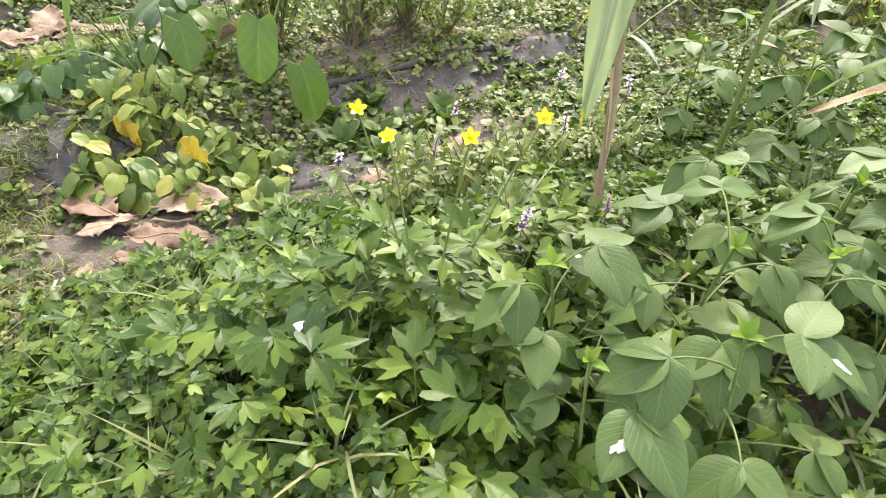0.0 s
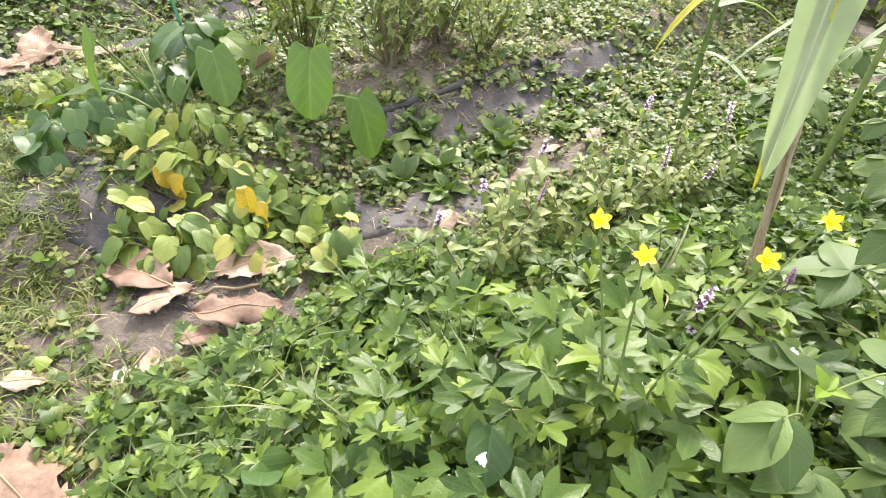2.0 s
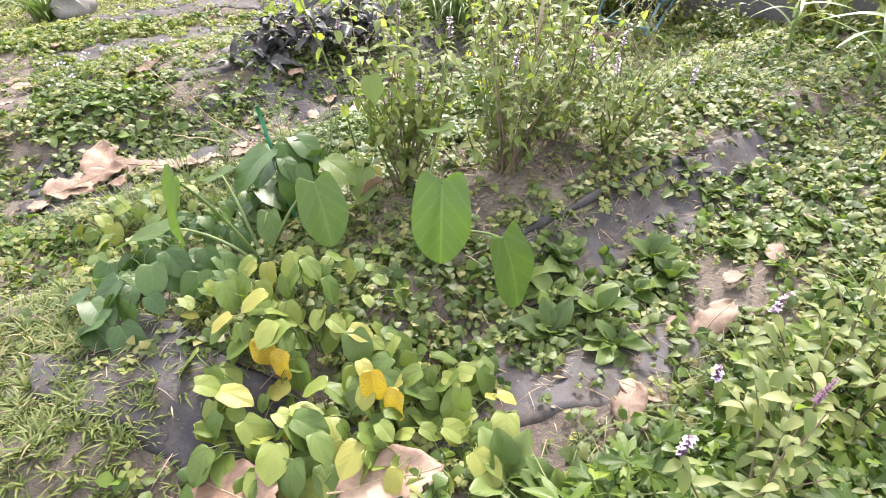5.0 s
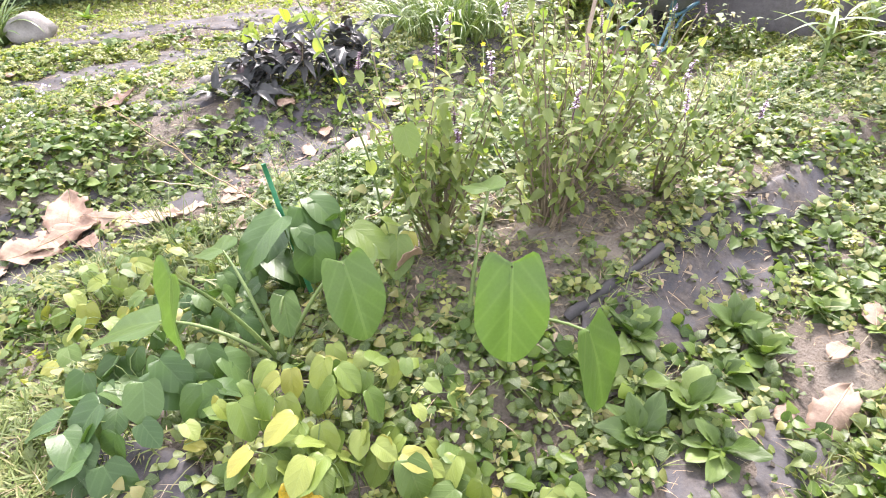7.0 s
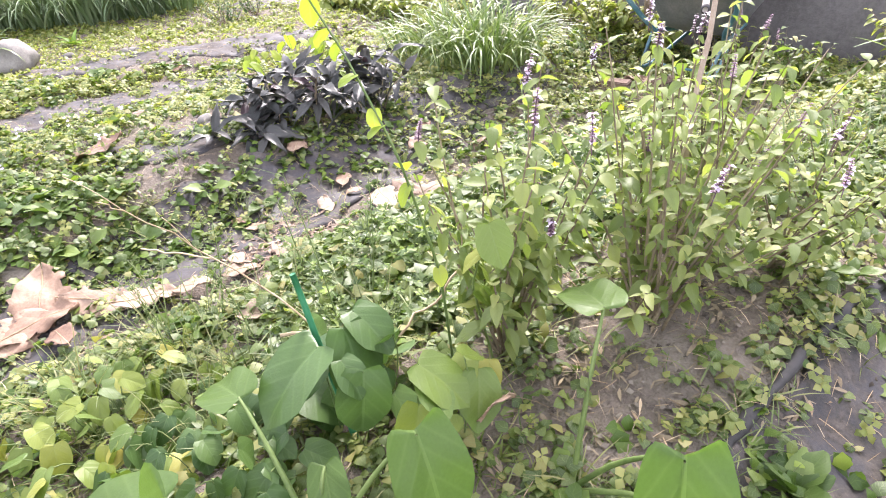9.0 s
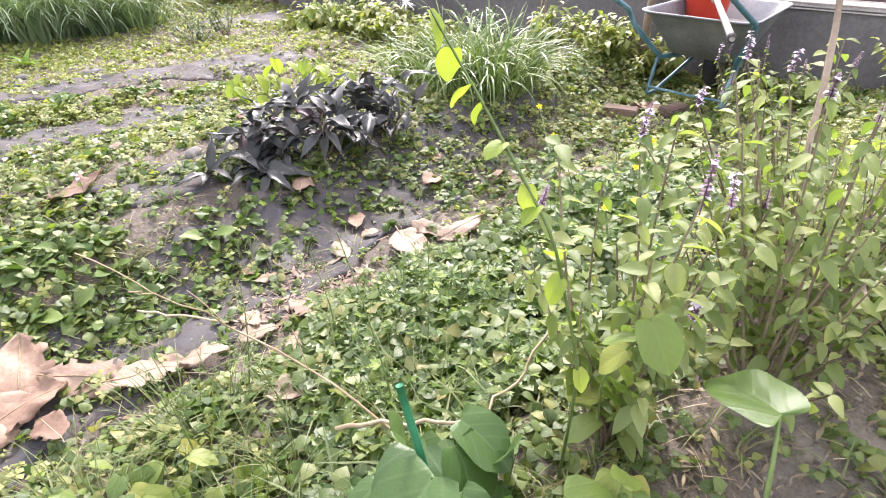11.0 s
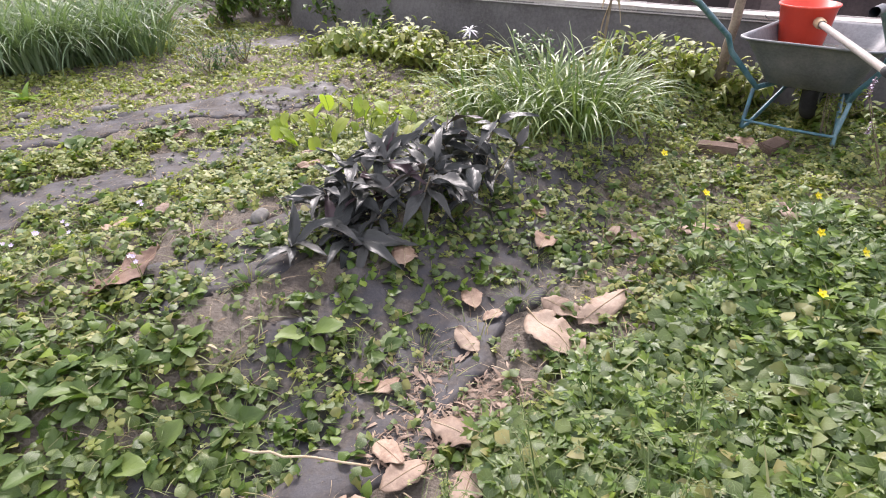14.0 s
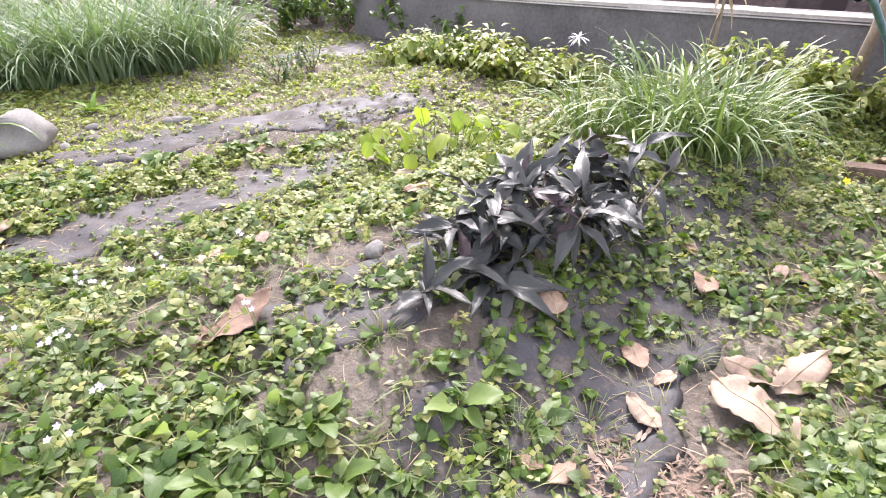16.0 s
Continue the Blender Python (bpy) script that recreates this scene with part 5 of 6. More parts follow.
def stone(x, y, r, label="small grey stone on the soil", mat="stone"):
    bm = bmesh.new()
    bmesh.ops.create_icosphere(bm, subdivisions=3 if r > 0.05 else 2, radius=r)
    seed = Vector((x * 9, y * 9, r * 50))
    for v in bm.verts:
        n = noise.noise(v.co * (1.6 / r) + seed) * 0.32 + noise.noise(v.co * (5 / r) + seed) * 0.06
        v.co = Vector((v.co.x * 1.15, v.co.y * 0.9, v.co.z * 0.68)) * (1 + n)
    ob = new("stone", bpy.data.meshes.new("stone"))
    bm.to_mesh(ob.data)
    bm.free()
    for p in ob.data.polygons:
        p.use_smooth = True
    ob.data.materials.append(G[mat])
    ob.location, ob.rotation_euler = (x, y, soil_at(x, y) + r * 0.4), (0, 0, rng.uniform(0, 6))
    return tagged(ob, label, "stone", "stones")


stone(-4.55, 7.85, 0.24, "large pale grey boulder by the weeds")
stone(-2.32, 5.6, 0.045)
stone(-2.35, 5.45, 0.028)
for i in range(26):
    stone(rng.uniform(-2.7, -2.0), rng.uniform(5.35, 5.8), rng.uniform(0.008, 0.02))
for i in range(16):
    stone(rng.uniform(-4.3, -3.4), rng.uniform(7.75, 8.3), rng.uniform(0.02, 0.05))
for i in range(14):
    stone(rng.uniform(-1.4, -0.1), rng.uniform(1.6, 2.6), rng.uniform(0.006, 0.012))


def brick(x, y, turn, tilt=0):
    bm = bmesh.new()
    bmesh.ops.create_cube(bm, size=1)
    bmesh.ops.scale(bm, vec=(0.23, 0.11, 0.065), verts=bm.verts)
    bmesh.ops.bevel(bm, geom=bm.edges[:], offset=0.008, segments=2, affect="EDGES")
    bmesh.ops.subdivide_edges(bm, edges=bm.edges[:], cuts=1)
    for v in bm.verts:
        v.co += noise.noise_vector(v.co * 22 + Vector((x, y, 0))) * 0.005
    ob = new("brick", bpy.data.meshes.new("brick"))
    bm.to_mesh(ob.data)
    bm.free()
    ob.data.materials.append(G["brick"])
    ob.location, ob.rotation_euler = (x, y, soil_at(x, y) + 0.03), (radians(tilt), radians(tilt / 2), radians(turn))
    return tagged(ob, "worn brown brick on the ground under the wheelbarrow", "brick", "loose bricks")


brick(0.42, 6.1, -38)
brick(0.8, 6.06, 25, 6)


# ---- the wheelbarrow and what lies in it ----
def make_barrow():
    """Built with its feet on the ground round the origin and its wheel ahead, along +Y."""
    wb = thing("wheelbarrow", (0.82, 6.02, 0.0), -56, "grey steel wheelbarrow with teal tube frame standing by the wall", "wheelbarrow")
    # tray: rings from the rim to the floor, with thickness
    def ring(cx, cy, hx, hy0, hy1, z, rad, n=6):
        pts = []
        for sx, sy in ((1, 1), (-1, 1), (-1, -1), (1, -1)):
            hy = hy1 if sy > 0 else hy0
            w = hx * (0.88 if sy > 0 else 1.0)
            for k in range(n + 1):
                a = (k / n) * math.pi / 2
                ca, sa = (math.cos(a), math.sin(a))
                if (sx, sy) == (1, 1): dx, dy = ca, sa
                elif (sx, sy) == (-1, 1): dx, dy = -sa, ca
                elif (sx, sy) == (-1, -1): dx, dy = -ca, -sa
                else: dx, dy = sa, -ca
                pts.append((cx + sx * (w - rad) + dx * rad, cy + sy * (hy - rad) + dy * rad, z))
        return np.array(pts)
    levels = [(0.375, 0.3, 0.76, 0.565, 0.1), (0.39, 0.315, 0.775, 0.578, 0.1), (0.39, 0.315, 0.775, 0.586, 0.1), (0.375, 0.3, 0.76, 0.586, 0.1), (0.362, 0.285, 0.745, 0.575, 0.1),
              (0.3, 0.19, 0.62, 0.43, 0.1), (0.25, 0.08, 0.48, 0.29, 0.09), (0.19, 0.0, 0.38, 0.262, 0.08)]
    V, Q = [], []
    for hx, back, front, z, rad in levels:
        V.append(ring(0, 0.26, hx, 0.02 + back, front - 0.26, z, rad))
    m = len(V[0])
    for k in range(len(levels) - 1):
        for j in range(m):
            Q.append([k * m + j, k * m + (j + 1) % m, (k + 1) * m + (j + 1) % m, (k + 1) * m + j])
    V = np.concatenate(V)
    base = (len(levels) - 1) * m
    mid = len(V)
    V = np.concatenate([V, [[0, 0.32, 0.258]]])
    Q += [[base + j, base + (j + 1) % m, base + (j + 2) % m, mid] for j in range(0, m, 2)]
    tray = part("tray", build("tray", V, Q, None, G["tray"]), None, wb, "dull grey steel tray, scratched")
    s = tray.modifiers.new("thick", "SOLIDIFY")
    s.thickness = 0.004
    r = 0.017
    for side, name in ((1, "handle_left"), (-1, "handle_right")):
        x = -side
        pts = np.array([(0.41 * x, -0.97, 0.925), (0.41 * x, -0.87, 0.92), (0.41 * x, -0.72, 0.87), (0.412 * x, -0.14, 0.6), (0.395 * x, -0.08, 0.5), (0.29 * x, 0.04, 0.33), (0.26 * x, 0.12, 0.258), (0.19 * x, 0.4, 0.245), (0.07 * x, 0.8, 0.22)])
        part("handle", joined_mesh("handle", [tube(pts, r, 10)], G["teal"]), None, wb, "chipped teal tube handle")
        d = (pts[0] - pts[1]) / np.linalg.norm(pts[0] - pts[1])
        part("grip", joined_mesh("grip", [tube([pts[1], pts[0], pts[0] + d * 0.05], r + 0.004, 10)], G["tray"]), None, wb, "worn grey rubber grip")
        leg = np.array([(0.27 * x, 0.1, 0.255), (0.262 * x, 0.02, 0.1), (0.26 * x, -0.01, 0.035), (0.26 * x, 0.03, 0.018), (0.25 * x, 0.1, 0.03), (0.17 * x, 0.42, 0.2), (0.15 * x, 0.5, 0.235)])
        part("leg", joined_mesh("leg", [tube(leg, 0.013, 8)], G["teal"]), None, wb, "teal tube leg with bare steel showing")
    part("cross_bar", joined_mesh("cross_bar", [tube([(-0.26, 0.0, 0.075), (0, 0.0, 0.07), (0.26, 0.0, 0.075)], 0.009, 8)], G["teal"]), None, wb)
    wheel = new("wheel", build("wheel", *tube_ring(0.14, 0.06), G["rubber"]))
    wheel.parent, wheel.location = wb, (0, 0.52, 0.2)
    tagged(wheel, "black rubber tyre")
    hub = Heap()
    V, Q, U = lathe([(0.001, -0.03), (0.1, -0.03), (0.1, 0.03), (0.001, 0.03)], 18)
    hub.put((V[:, [2, 0, 1]], Q, U))
    hub.put(tube([(-0.09, 0, 0), (0.09, 0, 0)], 0.01, 8))
    part("rim", hub.mesh("rim", G["tray"]), None, wheel)
    wat = ring(0, 0.26, 0.3, 0.21, 0.64 - 0.26, 0.46, 0.1)
    Vw = np.concatenate([wat, [[0, 0.3, 0.46]]])
    part("rainwater", build("rainwater", Vw, [[j, (j + 1) % m, (j + 2) % m, m] for j in range(0, m, 2)], None, G["water"], False), None, wb, "rainwater standing in the tray")
    return wb


def tube_ring(R, r, n=32, k=12):
    a, b = np.linspace(0, 2 * np.pi, n, endpoint=False), np.linspace(0, 2 * np.pi, k, endpoint=False)
    A, B = np.meshgrid(a, b, indexing="ij")
    lug = 1 + 0.05 * ((np.arange(n) % 2)[:, None] * (np.cos(B) > 0.3))
    rad = R + r * np.cos(B) * lug
    V = np.stack([r * 0.85 * np.sin(B), rad * np.cos(A), rad * np.sin(A)], -1).reshape(-1, 3)
    i, j = np.meshgrid(np.arange(n), np.arange(k), indexing="ij")
    Q = np.stack([i * k + j, ((i + 1) % n) * k + j, ((i + 1) % n) * k + (j + 1) % k, i * k + (j + 1) % k], -1).reshape(-1, 4)
    return V, Q, np.tile([[0.5, 0.5]], (len(V), 1))


make_barrow()


def bucket(x, y, z):
    ob = thing("bucket", (x, y, z), 20, "red plastic bucket standing in the wheelbarrow tray", "bucket")
    prof = [(0.001, 0.0), (0.125, 0.0), (0.132, 0.006), (0.168, 0.235), (0.178, 0.24), (0.178, 0.252), (0.166, 0.252), (0.128, 0.012), (0.001, 0.01)]
    part("body", joined_mesh("body", [lathe(prof)], G["red"]), None, ob)
    a = np.linspace(-1.2, 1.2, 16)
    part("bail", joined_mesh("bail", [tube(np.stack([0.18 * np.sin(a * 1.3), 0.178 * np.cos(a * 1.3) * 0 + 0.17, 0.2 - 0.06 * np.cos(a)], -1), 0.003, 6)], G["tray"]), None, ob, "thin wire bail")
    return ob


bucket(1.17, 6.47, 0.462)


def pipe(a, b):
    ob = thing("pipe", a, 0, "long grey pipe with a tan fitting resting across the wheelbarrow", "pipe")
    v = np.array(b, float) - np.array(a, float)
    part("tube", joined_mesh("tube", [tube(np.linspace([0, 0, 0], v, 6), 0.019, 12, True)], G["pvc"]), None, ob)
    u = v / np.linalg.norm(v)
    part("fitting", joined_mesh("fitting", [tube([-u * 0.03, -u * 0.028, u * 0.03, u * 0.05], [0.02, 0.032, 0.032, 0.024], 12)], G["brass"]), None, ob, "tan threaded fitting")
    part("end_ring", joined_mesh("end_ring", [tube([v - u * 0.05, v - u * 0.045, v + u * 0.004, v + u * 0.006], [0.02, 0.023, 0.023, 0.015], 12)], G["rubber"]), None, ob, "dark ring on the open end")


pipe((1.1, 6.28, 0.628), (0.55, 5.25, 0.622))


# ---- plants along the wall and far ones ----
# shrubs in pale leaf colour, lightened to offset the shade by the wall
basil_bush(0.62, 6.95, 0.36, 0.3, 16, "leafy shrub with lightened green leaves at the wall's foot", 0, 0.11, "wall shrubs", "pale")
basil_bush(0.95, 6.75, 0.32, 0.25, 14, "leafy shrub behind the wheelbarrow", 0, 0.1, "wall shrubs", "pale")
basil_bush(0.3, 7.3, 0.36, 0.25, 12, "green shrub with long leaves by the wall", 0, 0.11, "wall shrubs", "pale")
basil_bush(-0.15, 7.85, 0.5, 0.15, 9, "grey-green wispy shrub against the wall", 0, 0.08, "wall shrubs", "darkheart")
basil_bush(1.35, 6.3, 0.3, 0.25, 12, "weedy shrub beyond the wheelbarrow", 0, 0.09, "wall shrubs", "pale")
basil_bush(1.6, 5.7, 0.3, 0.3, 12, "weedy shrub beside the wheelbarrow", 0, 0.08, "wall shrubs", "weed")
for x, y, h in [(2.05, 5.35, 0.4), (2.4, 4.95, 0.45), (2.75, 4.55, 0.5), (3.1, 4.15, 0.5)]:
    basil_bush(x, y, h, 0.3, 14, "rank green shrub at the foot of the wall", 0, 0.1, "wall shrubs", "pale")
maize_plant(0.3, 7.55, 0.75, "dead dry maize stalk leaning by the wall", [(0.95, 120, -50, 0.3, 0.06, 0.2, "d"), (0.8, -90, -60, 0.3, 0.05, 0.2, "d"), (0.98, 30, 30, 0.25, 0.04, 0.5, "d"), (0.6, 60, -70, 0.3, 0.05, 0.2, "d"), (0.9, 200, -30, 0.25, 0.05, 0.3, "d")], (0.12, 0.1))
for i in range(9):
    s = i / 8
    basil_bush(-0.55 - 1.2 * s + rng.uniform(-0.1, 0.1), 8.3 + 1.3 * s + rng.uniform(-0.2, 0.2), 0.26, 0.3, 14, "low leafy greens in front of the wall", 0, 0.12, "leafy greens by the wall", "pale")
for x, y, h, w, n in [(-1.5, 10.6, 0.7, 0.4, 22), (-2.2, 11.3, 0.9, 0.5, 24), (-3.0, 11.6, 0.9, 0.5, 24), (-1.0, 10.0, 0.55, 0.3, 14), (-3.9, 12.0, 1.1, 0.5, 24), (-5.0, 12.3, 1.2, 0.6, 24), (-6.2, 12.4, 1.2, 0.6, 24), (-2.6, 12.2, 1.2, 0.5, 22), (-7.2, 11.6, 1.2, 0.6, 22)]:
    basil_bush(x, y, h, w, n, "leafy green shrub at the garden's far edge", 0, 0.13, "far shrubs", "lush")
basil_bush(-2.9, 9.1, 0.4, 0.25, 12, "thin grey-green sapling shrub", 0, 0.05, "saplings", "darkheart")
basil_bush(-2.6, 9.4, 0.4, 0.2, 10, "thin grey-green sapling shrub", 0, 0.05, "saplings", "darkheart")
vine_patch(-1.72, 9.2, 0.16, 0.12, 16, LEAF["heart"], 0.12, 0.42, "pale broad-leaved plant with red stalks", category="leafy plant")


def lily(x, y):
    plant = thing("pale_lettuce", (x, y, soil_at(x, y)), 0, "pale yellow-green strap-leaved seedling", "seedling")
    for k in range(6):
        me = build("leaf", *leaf("strap", 0.2, 0.06, 8, 2, 0.5, 0.5, 0, 0, 0, k), G["young"])
        hang_leaf("leaf", me, plant, (0, 0, 0), k * 75, 60 - 8 * k, 0, 1)


lily(-4.35, 8.65)


def white_bloom(x, y, z):
    plant = thing("white_flower", (x, y, soil_at(x, y)), 0, "single white spidery flower on a thin stalk", "flower")
    part("stalk", joined_mesh("stalk", [tube(bend((0, 0, 0), (0, 0, z), 0, 5, 0.02), 0.003, 5)], G["stem"]), None, plant)
    heap = Heap()
    for k in range(22):
        heap.put(leaf("lance", 1, 0.2, 4, 2, 0.2, 0.5), set_leaf((0, 0, z), k * 49, rng.uniform(-20, 60), 0, 0.07))
    tagged(part("bloom", heap.mesh("bloom", G["white"]), None, plant), kind="stuff")


white_bloom(-0.92, 7.05, 0.5)


# ---- bird droppings on the leaves of the clump ----
def dropping(x, y, z, size):
    """A white splash on the broad leaf that grows nearest to a place."""
    spot = Vector((x, y, z))
    plants = [o for o in scene.objects if o.name.split(".")[0] in ("bean_plant", "heart_leaf_vine")]
    leaves = [c for p in plants for c in p.children if c.name.split(".")[0] in ("leaflet", "heart_leaf") and not c.children]
    at = lambda c: c.parent.location + c.matrix_basis @ Vector((0.0, 0.5, 0.0))
    host = min(leaves, key=lambda c: (at(c) - spot).length)
    seat = min((v.co for v in host.data.vertices), key=lambda v: (v - Vector((0.05, 0.5, v.z))).length)
    rg = np.random.RandomState(int(abs(x * 97 + y * 31)))
    a = np.linspace(0, 2 * np.pi, 20, endpoint=False)
    edge = 1 + 0.28 * np.sin(3 * a + rg.rand() * 6) + 0.2 * np.sin(7 * a + rg.rand() * 6)
    rows = []
    for f, h in ((1.0, -0.03), (0.92, 0.03), (0.55, 0.06), (0.02, 0.07)):
        rows.append(np.stack([0.55 * f * edge * np.cos(a), 1.2 * f * edge * np.sin(a), np.full(20, h * 4)], -1))
    i, j = np.meshgrid(np.arange(3), np.arange(20), indexing="ij")
    Q = np.stack([i * 20 + j, i * 20 + (j + 1) % 20, (i + 1) * 20 + (j + 1) % 20, (i + 1) * 20 + j], -1).reshape(-1, 4)
    unit = size / host.matrix_basis.to_scale().x
    ob = new("bird_dropping", build("bird_dropping", np.concatenate(rows) * unit * [1, 1, 0.4], Q, None, G["white"]))
    ob.parent, ob.location, ob.rotation_euler = host, seat + Vector((0, 0, 0.008)), (0, 0, rg.uniform(-0.6, 0.6))
    tagged(ob, "white chalky bird dropping")


for x, y, z, size in [(0.41, 0.94, 0.62, 0.016), (-0.355, 0.744, 0.5, 0.018), (0.29, 0.6, 0.6, 0.016), (0.725, 0.624, 0.65, 0.014), (0.34, 1.08, 0.6, 0.015), (-0.11, 0.84, 0.5, 0.01)]:
    dropping(x, y, z, size)


# ---- small flowers ----
def oxalis(x, y):
    plant = thing("wood_sorrel", (x, y, soil_at(x, y)), 0, "small wood sorrel with lilac blooms among the weeds", "wood sorrel", "wood sorrel flowers")
    heap = Heap()
    for k in range(3):
        tip = (rng.uniform(-0.03, 0.03), rng.uniform(-0.03, 0.03), rng.uniform(0.1, 0.15))
        heap.put(tube(bend((0, 0, 0), tip, 0, 4, 0.005), 0.001, 4))
        flower(plant, tip, 0.011, (30, 0), G["lilac"], "flower", "pale lilac flower")
    tagged(part("stem", heap.mesh("stem", G["stem"]), None, plant), kind="stuff")


for x, y in [(-3.13, 5.7), (-3.29, 5.42), (-3.37, 5.24), (-3.15, 5.49), (-2.96, 5.89), (-3.31, 5.08), (-3.15, 4.76), (-3.47, 5.33), (-2.81, 5.18), (-3.2, 4.87), (-3.4, 5.6)]:
    for _ in range(1):
        oxalis(x + rng.uniform(-0.12, 0.12), y + rng.uniform(-0.12, 0.12))

# ---- the weeds that nobody could count ----


def sprig(i, leaves=6, shape="ovate", w=0.6, rows=2, cols=1):
    """A small upright weed about one unit across."""
    rg = np.random.RandomState(100 + i)
    out = []
    for k in range(leaves):
        z = rg.uniform(0.1, 0.6)
        out.append(moved(leaf(shape, rg.uniform(0.35, 0.6), 0.36 * w / 0.6, rows, cols, 0.3, 0.25), rg.uniform(-0.2, 0.2), rg.uniform(-0.2, 0.2), z, k * 137 + rg.uniform(-30, 30), rg.uniform(-30, 35), rg.uniform(-25, 25)))
    return joined(*out)


def clover(i):
    rg = np.random.RandomState(200 + i)
    out = []
    for k in range(3):
        cx, cy, cz = rg.uniform(-0.35, 0.35), rg.uniform(-0.35, 0.35), rg.uniform(0.2, 0.7)
        for j in range(3):
            out.append(moved(leaf("oval", 0.32, 0.28, 2, 1, 0.25, 0.1), cx, cy, cz, j * 120 + k * 40, rg.uniform(-20, 10)))
    return joined(*out)


def tuft(i, blades=8, w=0.05):
    rg = np.random.RandomState(300 + i)
    return joined(*[moved(leaf("strap", rg.uniform(0.6, 1.1), w, 3, 1, 0.3, rg.uniform(0.3, 0.9)), rg.uniform(-0.1, 0.1), rg.uniform(-0.1, 0.1), 0, rg.uniform(0, 360), rg.uniform(15, 75)) for _ in range(blades)])


SPRIGS, CLOVERS = [sprig(i, 5, "ovate", 0.72, 3) for i in range(6)], [clover(i) for i in range(4)]
BROAD = [sprig(i + 20, 5, "ovate", 0.85, 3) for i in range(5)]
LOBES = [lobed(i, False) for i in range(4)]
FARSPRIGS = [sprig(i + 40, 6, "ovate", 0.6) for i in range(6)]
TUFTS, LAWN = [tuft(i) for i in range(4)], [tuft(i + 9, 6, 0.15) for i in range(4)]


def field(x, y):
    return (1 - bare(x, y)) * (1 - lawn(x, y)) * (lush_depth(x, y) < 0.1)


def patchy(x, y, k, lo=0.25):
    return lo + (1 - lo) * smooth(0.5 + 0.9 * np.sin(k * x + 1.7 * np.sin(2.3 * k * y)) * np.cos(1.3 * k * y + k))


def garden(x, y):
    """Inside the garden: this side of the wall."""
    return ((x - WALL_A.x) * wall_out.x + (y - WALL_A.y) * wall_out.y < -0.05) & (x > -8)


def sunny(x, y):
    """Where the pale clover grows thick: beyond the beds and along the right of them. Its paleness also carries the
    stronger light there.
    """
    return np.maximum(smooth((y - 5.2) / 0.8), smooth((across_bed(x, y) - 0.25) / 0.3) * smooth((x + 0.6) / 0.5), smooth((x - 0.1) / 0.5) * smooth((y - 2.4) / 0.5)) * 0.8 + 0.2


NEARBOX, FARBOX = (-4.8, 2.6, 1.2, 7.0), (-7.5, 3.6, 6.2, 12.2)
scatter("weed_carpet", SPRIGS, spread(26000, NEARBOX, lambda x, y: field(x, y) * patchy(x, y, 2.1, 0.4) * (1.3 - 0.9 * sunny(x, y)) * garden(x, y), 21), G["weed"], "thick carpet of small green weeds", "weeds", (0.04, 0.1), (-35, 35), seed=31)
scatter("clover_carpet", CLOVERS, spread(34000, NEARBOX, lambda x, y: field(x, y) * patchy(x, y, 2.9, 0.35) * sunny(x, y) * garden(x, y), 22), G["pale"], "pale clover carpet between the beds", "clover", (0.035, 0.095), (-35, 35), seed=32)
scatter("broad_weeds", BROAD, spread(7500, NEARBOX, lambda x, y: field(x, y) * patchy(x, y, 1.3, 0.0) * garden(x, y), 23), G["lush"], "broad-leaved weeds", "weeds", (0.05, 0.1), (-35, 35), seed=33)
scatter("grass_tufts", TUFTS, spread(9500, NEARBOX, lambda x, y: field(x, y) * patchy(x, y, 1.7, 0.25) * garden(x, y), 24), G["turf"], "thin grass tufts among the weeds", "grass", (0.05, 0.13), (-5, 5), seed=34)
# yellow-green weeds, with part of the far garden's glare put into their pale colour
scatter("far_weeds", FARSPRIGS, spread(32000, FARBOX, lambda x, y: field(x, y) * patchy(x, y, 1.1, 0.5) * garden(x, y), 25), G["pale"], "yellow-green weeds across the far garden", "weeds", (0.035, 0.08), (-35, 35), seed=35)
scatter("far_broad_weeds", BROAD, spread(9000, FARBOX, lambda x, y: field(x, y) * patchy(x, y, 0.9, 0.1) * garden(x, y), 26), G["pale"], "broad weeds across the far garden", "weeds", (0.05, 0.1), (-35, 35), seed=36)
scatter("lawn_grass", LAWN, spread(14500, (-3.2, -1.0, 0.4, 3.4), lambda x, y: np.maximum(lawn(x, y), 0.12 * (1 - bare(x, y))), 27), G["lawn"], "short broad-bladed lawn grass beside the bed", "grass", (0.035, 0.07), (-8, 8), seed=37)
scatter("bed_seedlings", SPRIGS, spread(13000, (-4.4, 1.3, 1.5, 8.4), lambda x, y: (bare(x, y) > 0.3) * patchy(x, y, 4.3, 0.0) * 0.5, 28), G["weed"], "scattered seedlings on the mats", "weeds", (0.025, 0.065), (-8, 8), seed=38, lift=0.01)
scatter("dry_stems", [leaf("strap", 1, 0.03, 3, 2, 0.2, 0.3, 0, 0, 0, k, 0.5) for k in range(3)], spread(20000, (-5.5, 2.6, 1.2, 9.5), lambda x, y: (lush_depth(x, y) < 0) * garden(x, y) * 0.6, 29), G["straw"], "thin dry grass stems among the weeds", "dry grass", (0.04, 0.12), (-5, 25), seed=39, lift=0.02)


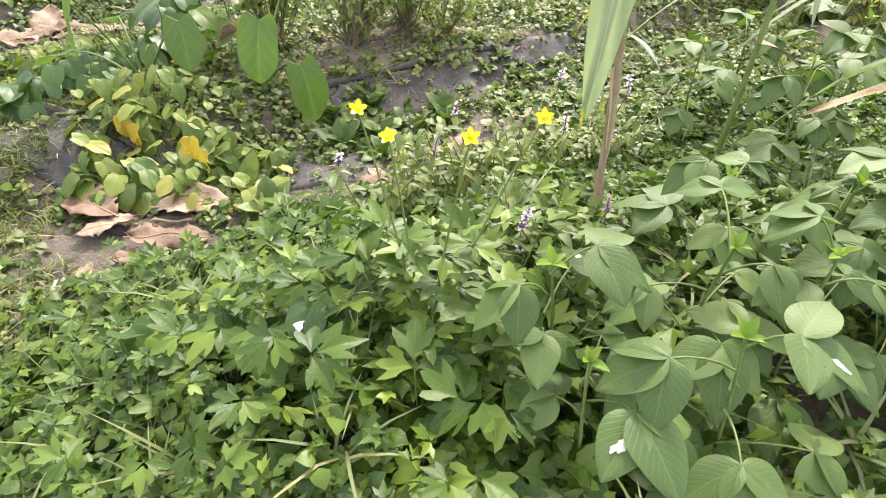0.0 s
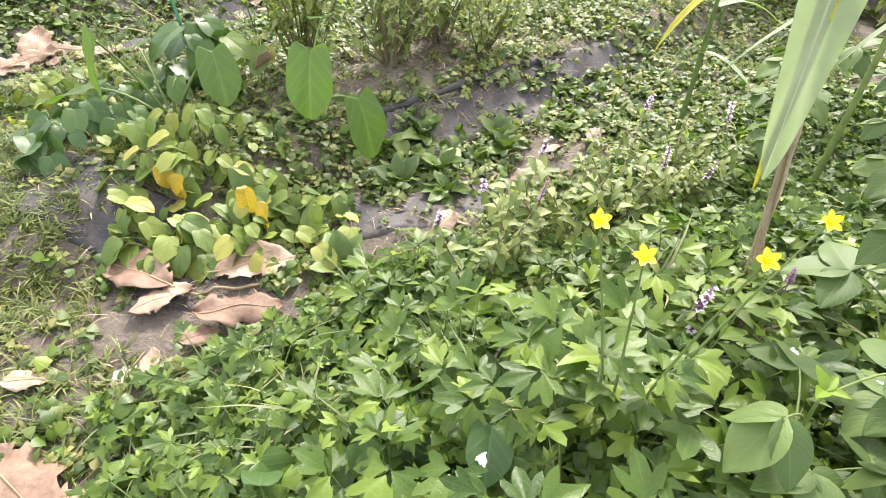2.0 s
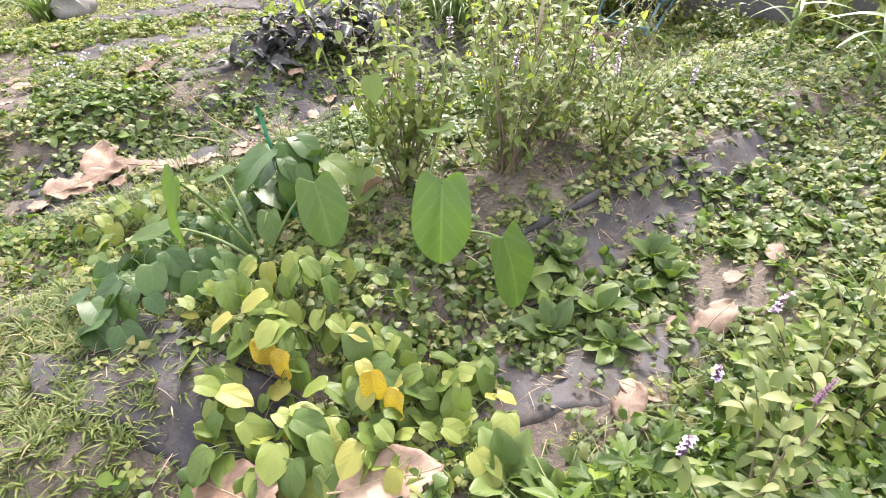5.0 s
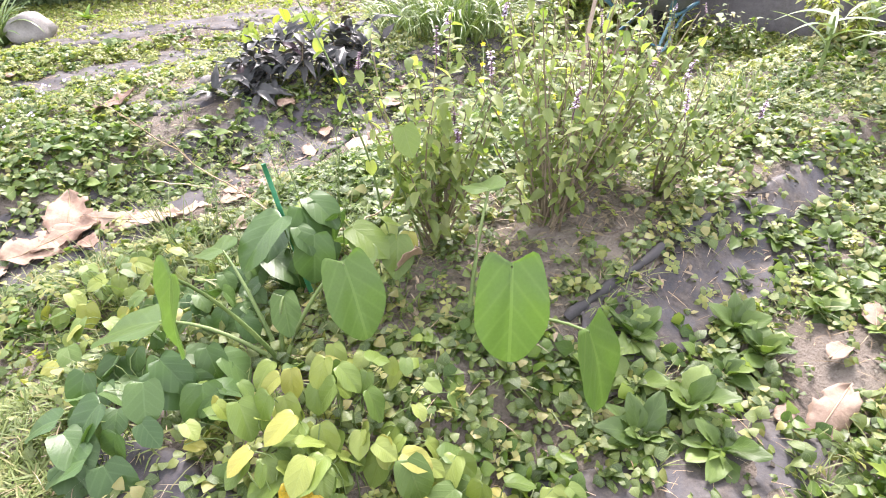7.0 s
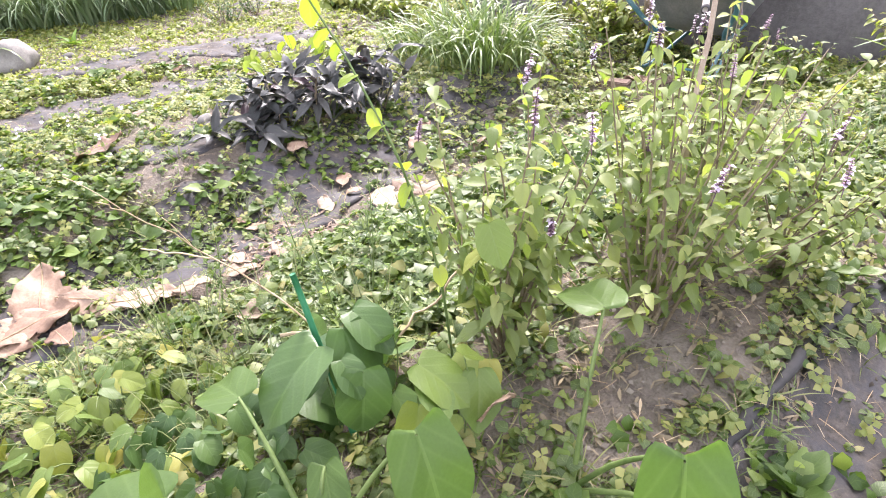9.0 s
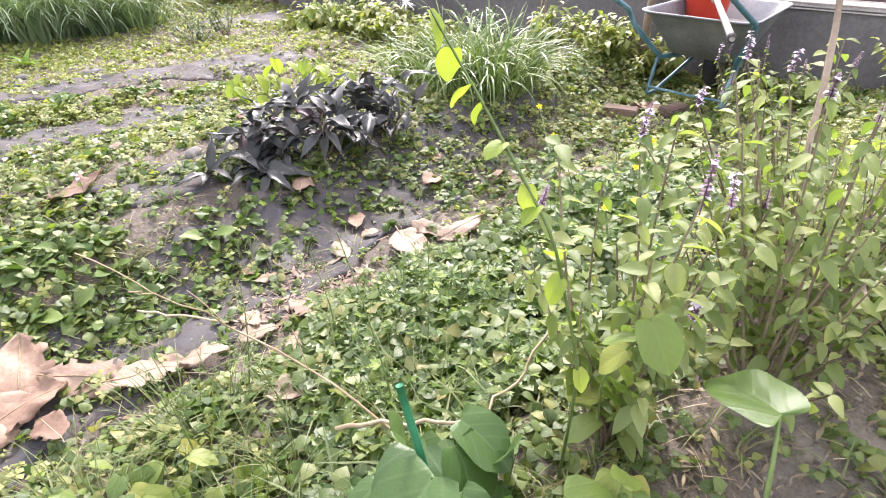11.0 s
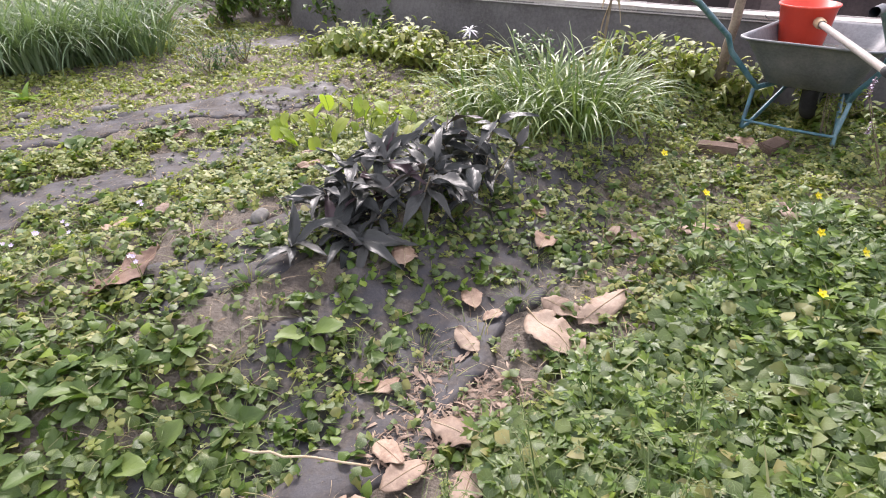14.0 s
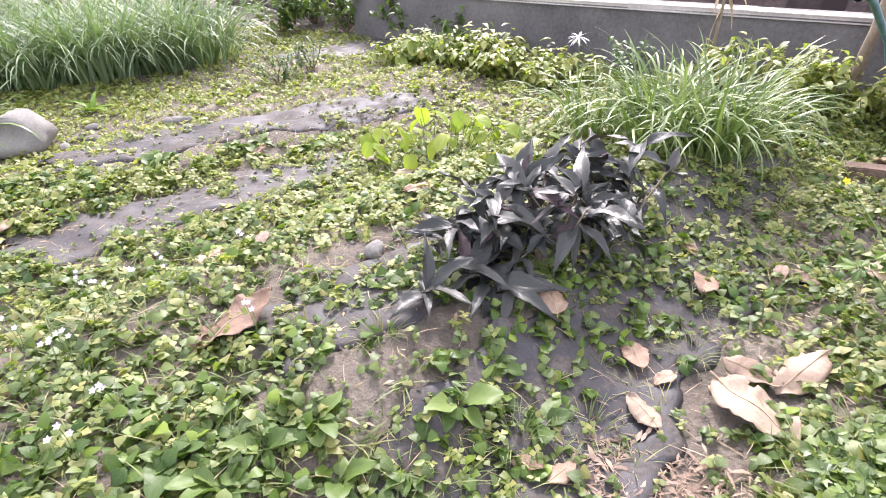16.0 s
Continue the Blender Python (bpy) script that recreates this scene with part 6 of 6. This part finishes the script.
def clump_places(n, seed, box=(-1.5, 3.0, -0.15, 3.2)):
    rg = np.random.RandomState(seed)
    x, y = rg.uniform(box[0], box[1], n), rg.uniform(box[2], box[3], n)
    d = lush_depth(x, y)
    ok = (d > -0.05) & (bare(x, y) < 0.5) & (np.hypot(x - 1.0, y - 0.88) > 0.2) & (rg.rand(n) < smooth((y + 0.15) / 0.5) * smooth((3.0 - x) / 0.9))
    x, y = x[ok], y[ok]
    top = canopy(x, y)
    return np.stack([x, y, terrain(x, y) + top * (0.15 + 0.85 * np.sqrt(rg.rand(len(x))))], -1)


scatter("clump_grass", TUFTS, clump_places(420, 61), G["turf"], "thin grass blades among the buttercups", "grass", (0.1, 0.22), (-5, 5), seed=62, lift=-0.05)
scatter("cut_leaf_clump", LOBES, clump_places(8200, 41), G["lush"], "lush clump of cut-leaved buttercup foliage", "buttercup foliage", (0.03, 0.07), (-35, 45), seed=42)
scatter("clump_understorey", BROAD, clump_places(8800, 43), G["lush"], "mixed broad-leaved weeds in the clump", "weeds", (0.045, 0.095), (-20, 20), seed=44, lift=-0.05)
scatter("leafy_border", LOBES, spread(5200, (-1.7, 0.35, 3.1, 5.3), lambda x, y: (across_bed(x, y) > 0.55) * (y < 4.43 + 0.45 * (x + 1.2) + 0.06 * np.sin(14 * x)) * 1.0, 45), G["fresh"], "low border of cut-leaved buttercup foliage", "buttercup foliage", (0.025, 0.055), (-20, 45), seed=46, lift=0.1)
scatter("border_weeds", BROAD, spread(3400, (-1.7, 0.35, 3.1, 5.3), lambda x, y: (across_bed(x, y) > 0.55) * (y < 4.4 + 0.45 * (x + 1.2) + 0.06 * np.sin(14 * x)) * 1.0, 47), G["weed"], "mixed small weeds in the buttercup border", "weeds", (0.05, 0.11), (-15, 30), seed=48, lift=0.06)
scatter("border_grass", TUFTS, spread(500, (-1.7, 0.35, 3.1, 5.3), lambda x, y: (across_bed(x, y) > 0.5) * (y < 4.4 + 0.45 * (x + 1.2)) * 1.0, 49), G["turf"], "thin grass in the buttercup border", "grass", (0.12, 0.26), (-5, 5), seed=50)
chips = [leaf("lance", 1, w, 3, 1, 0.3, 0.2, 0, 0, 0, i, 0.4) for i, w in enumerate((0.08, 0.16, 0.28, 0.05))]
scatter("leaf_litter", chips, spread(9000, (-4.6, 1.2, 1.0, 8.5), lambda x, y: (bare(x, y) > 0.25) * 0.5, 51), G["straw"], "crumbs of dry leaves and straw", "leaf litter", (0.02, 0.06), (-12, 12), seed=52, lift=0.016)
scatter("straw_heap", chips, spread(6000, (-2.15, -1.25, 4.0, 4.95), lambda x, y: oval_zone(x, y, -1.71, 4.47, 0.38, 0.27, 35, 0.7), 53), G["drypale"], "heap of shredded dry tan leaves", "leaf litter", (0.015, 0.062), (-15, 25), seed=54, lift=0.02)
scatter("bed_litter", chips, spread(5000, (-1.5, 0.6, 2.8, 4.0), lambda x, y: (np.abs(across_bed(x, y) - 0.1) < 0.5) * 0.6, 55), G["brownstem"], "dark brown litter under the basil", "leaf litter", (0.02, 0.06), (-12, 12), seed=56, lift=0.012)
clods = [moved(leaf("oval", 1, 0.9, 2, 2, -0.5, 0.3, 0, 0.1, 0.3, i), 0, -0.5, 0.35) for i in range(3)]
scatter("soil_clods", clods, spread(18000, (-4.6, 1.2, 1.0, 8.5), lambda x, y: (bare(x, y) > 0.15) * patchy(x, y, 3.1, 0.15), 57), G["clod"], "small soil clods and grit on the mats", "soil", (0.006, 0.024), (-10, 10), seed=58, lift=0.012)


def outer(x, y):
    """The rough ground round the beds, behind and beside the walk."""
    inside = (x > -4.8) & (x < 2.6) & (y > 1.2) & (y < 7.0) | (x > -7.5) & (x < 3.6) & (y > 6.2) & (y < 12.2) | (x > -3.2) & (x < 2.2) & (y > -0.9) & (y < 3.4)
    return (~inside) * garden(x, y) * patchy(x, y, 0.8, 0.3) * 1.0


scatter("outer_weeds", BROAD, spread(12000, (-8, 9, -6, 17), outer, 71), G["weed"], "rough weeds on the ground round the beds", "weeds", (0.1, 0.24), (-8, 8), seed=72)
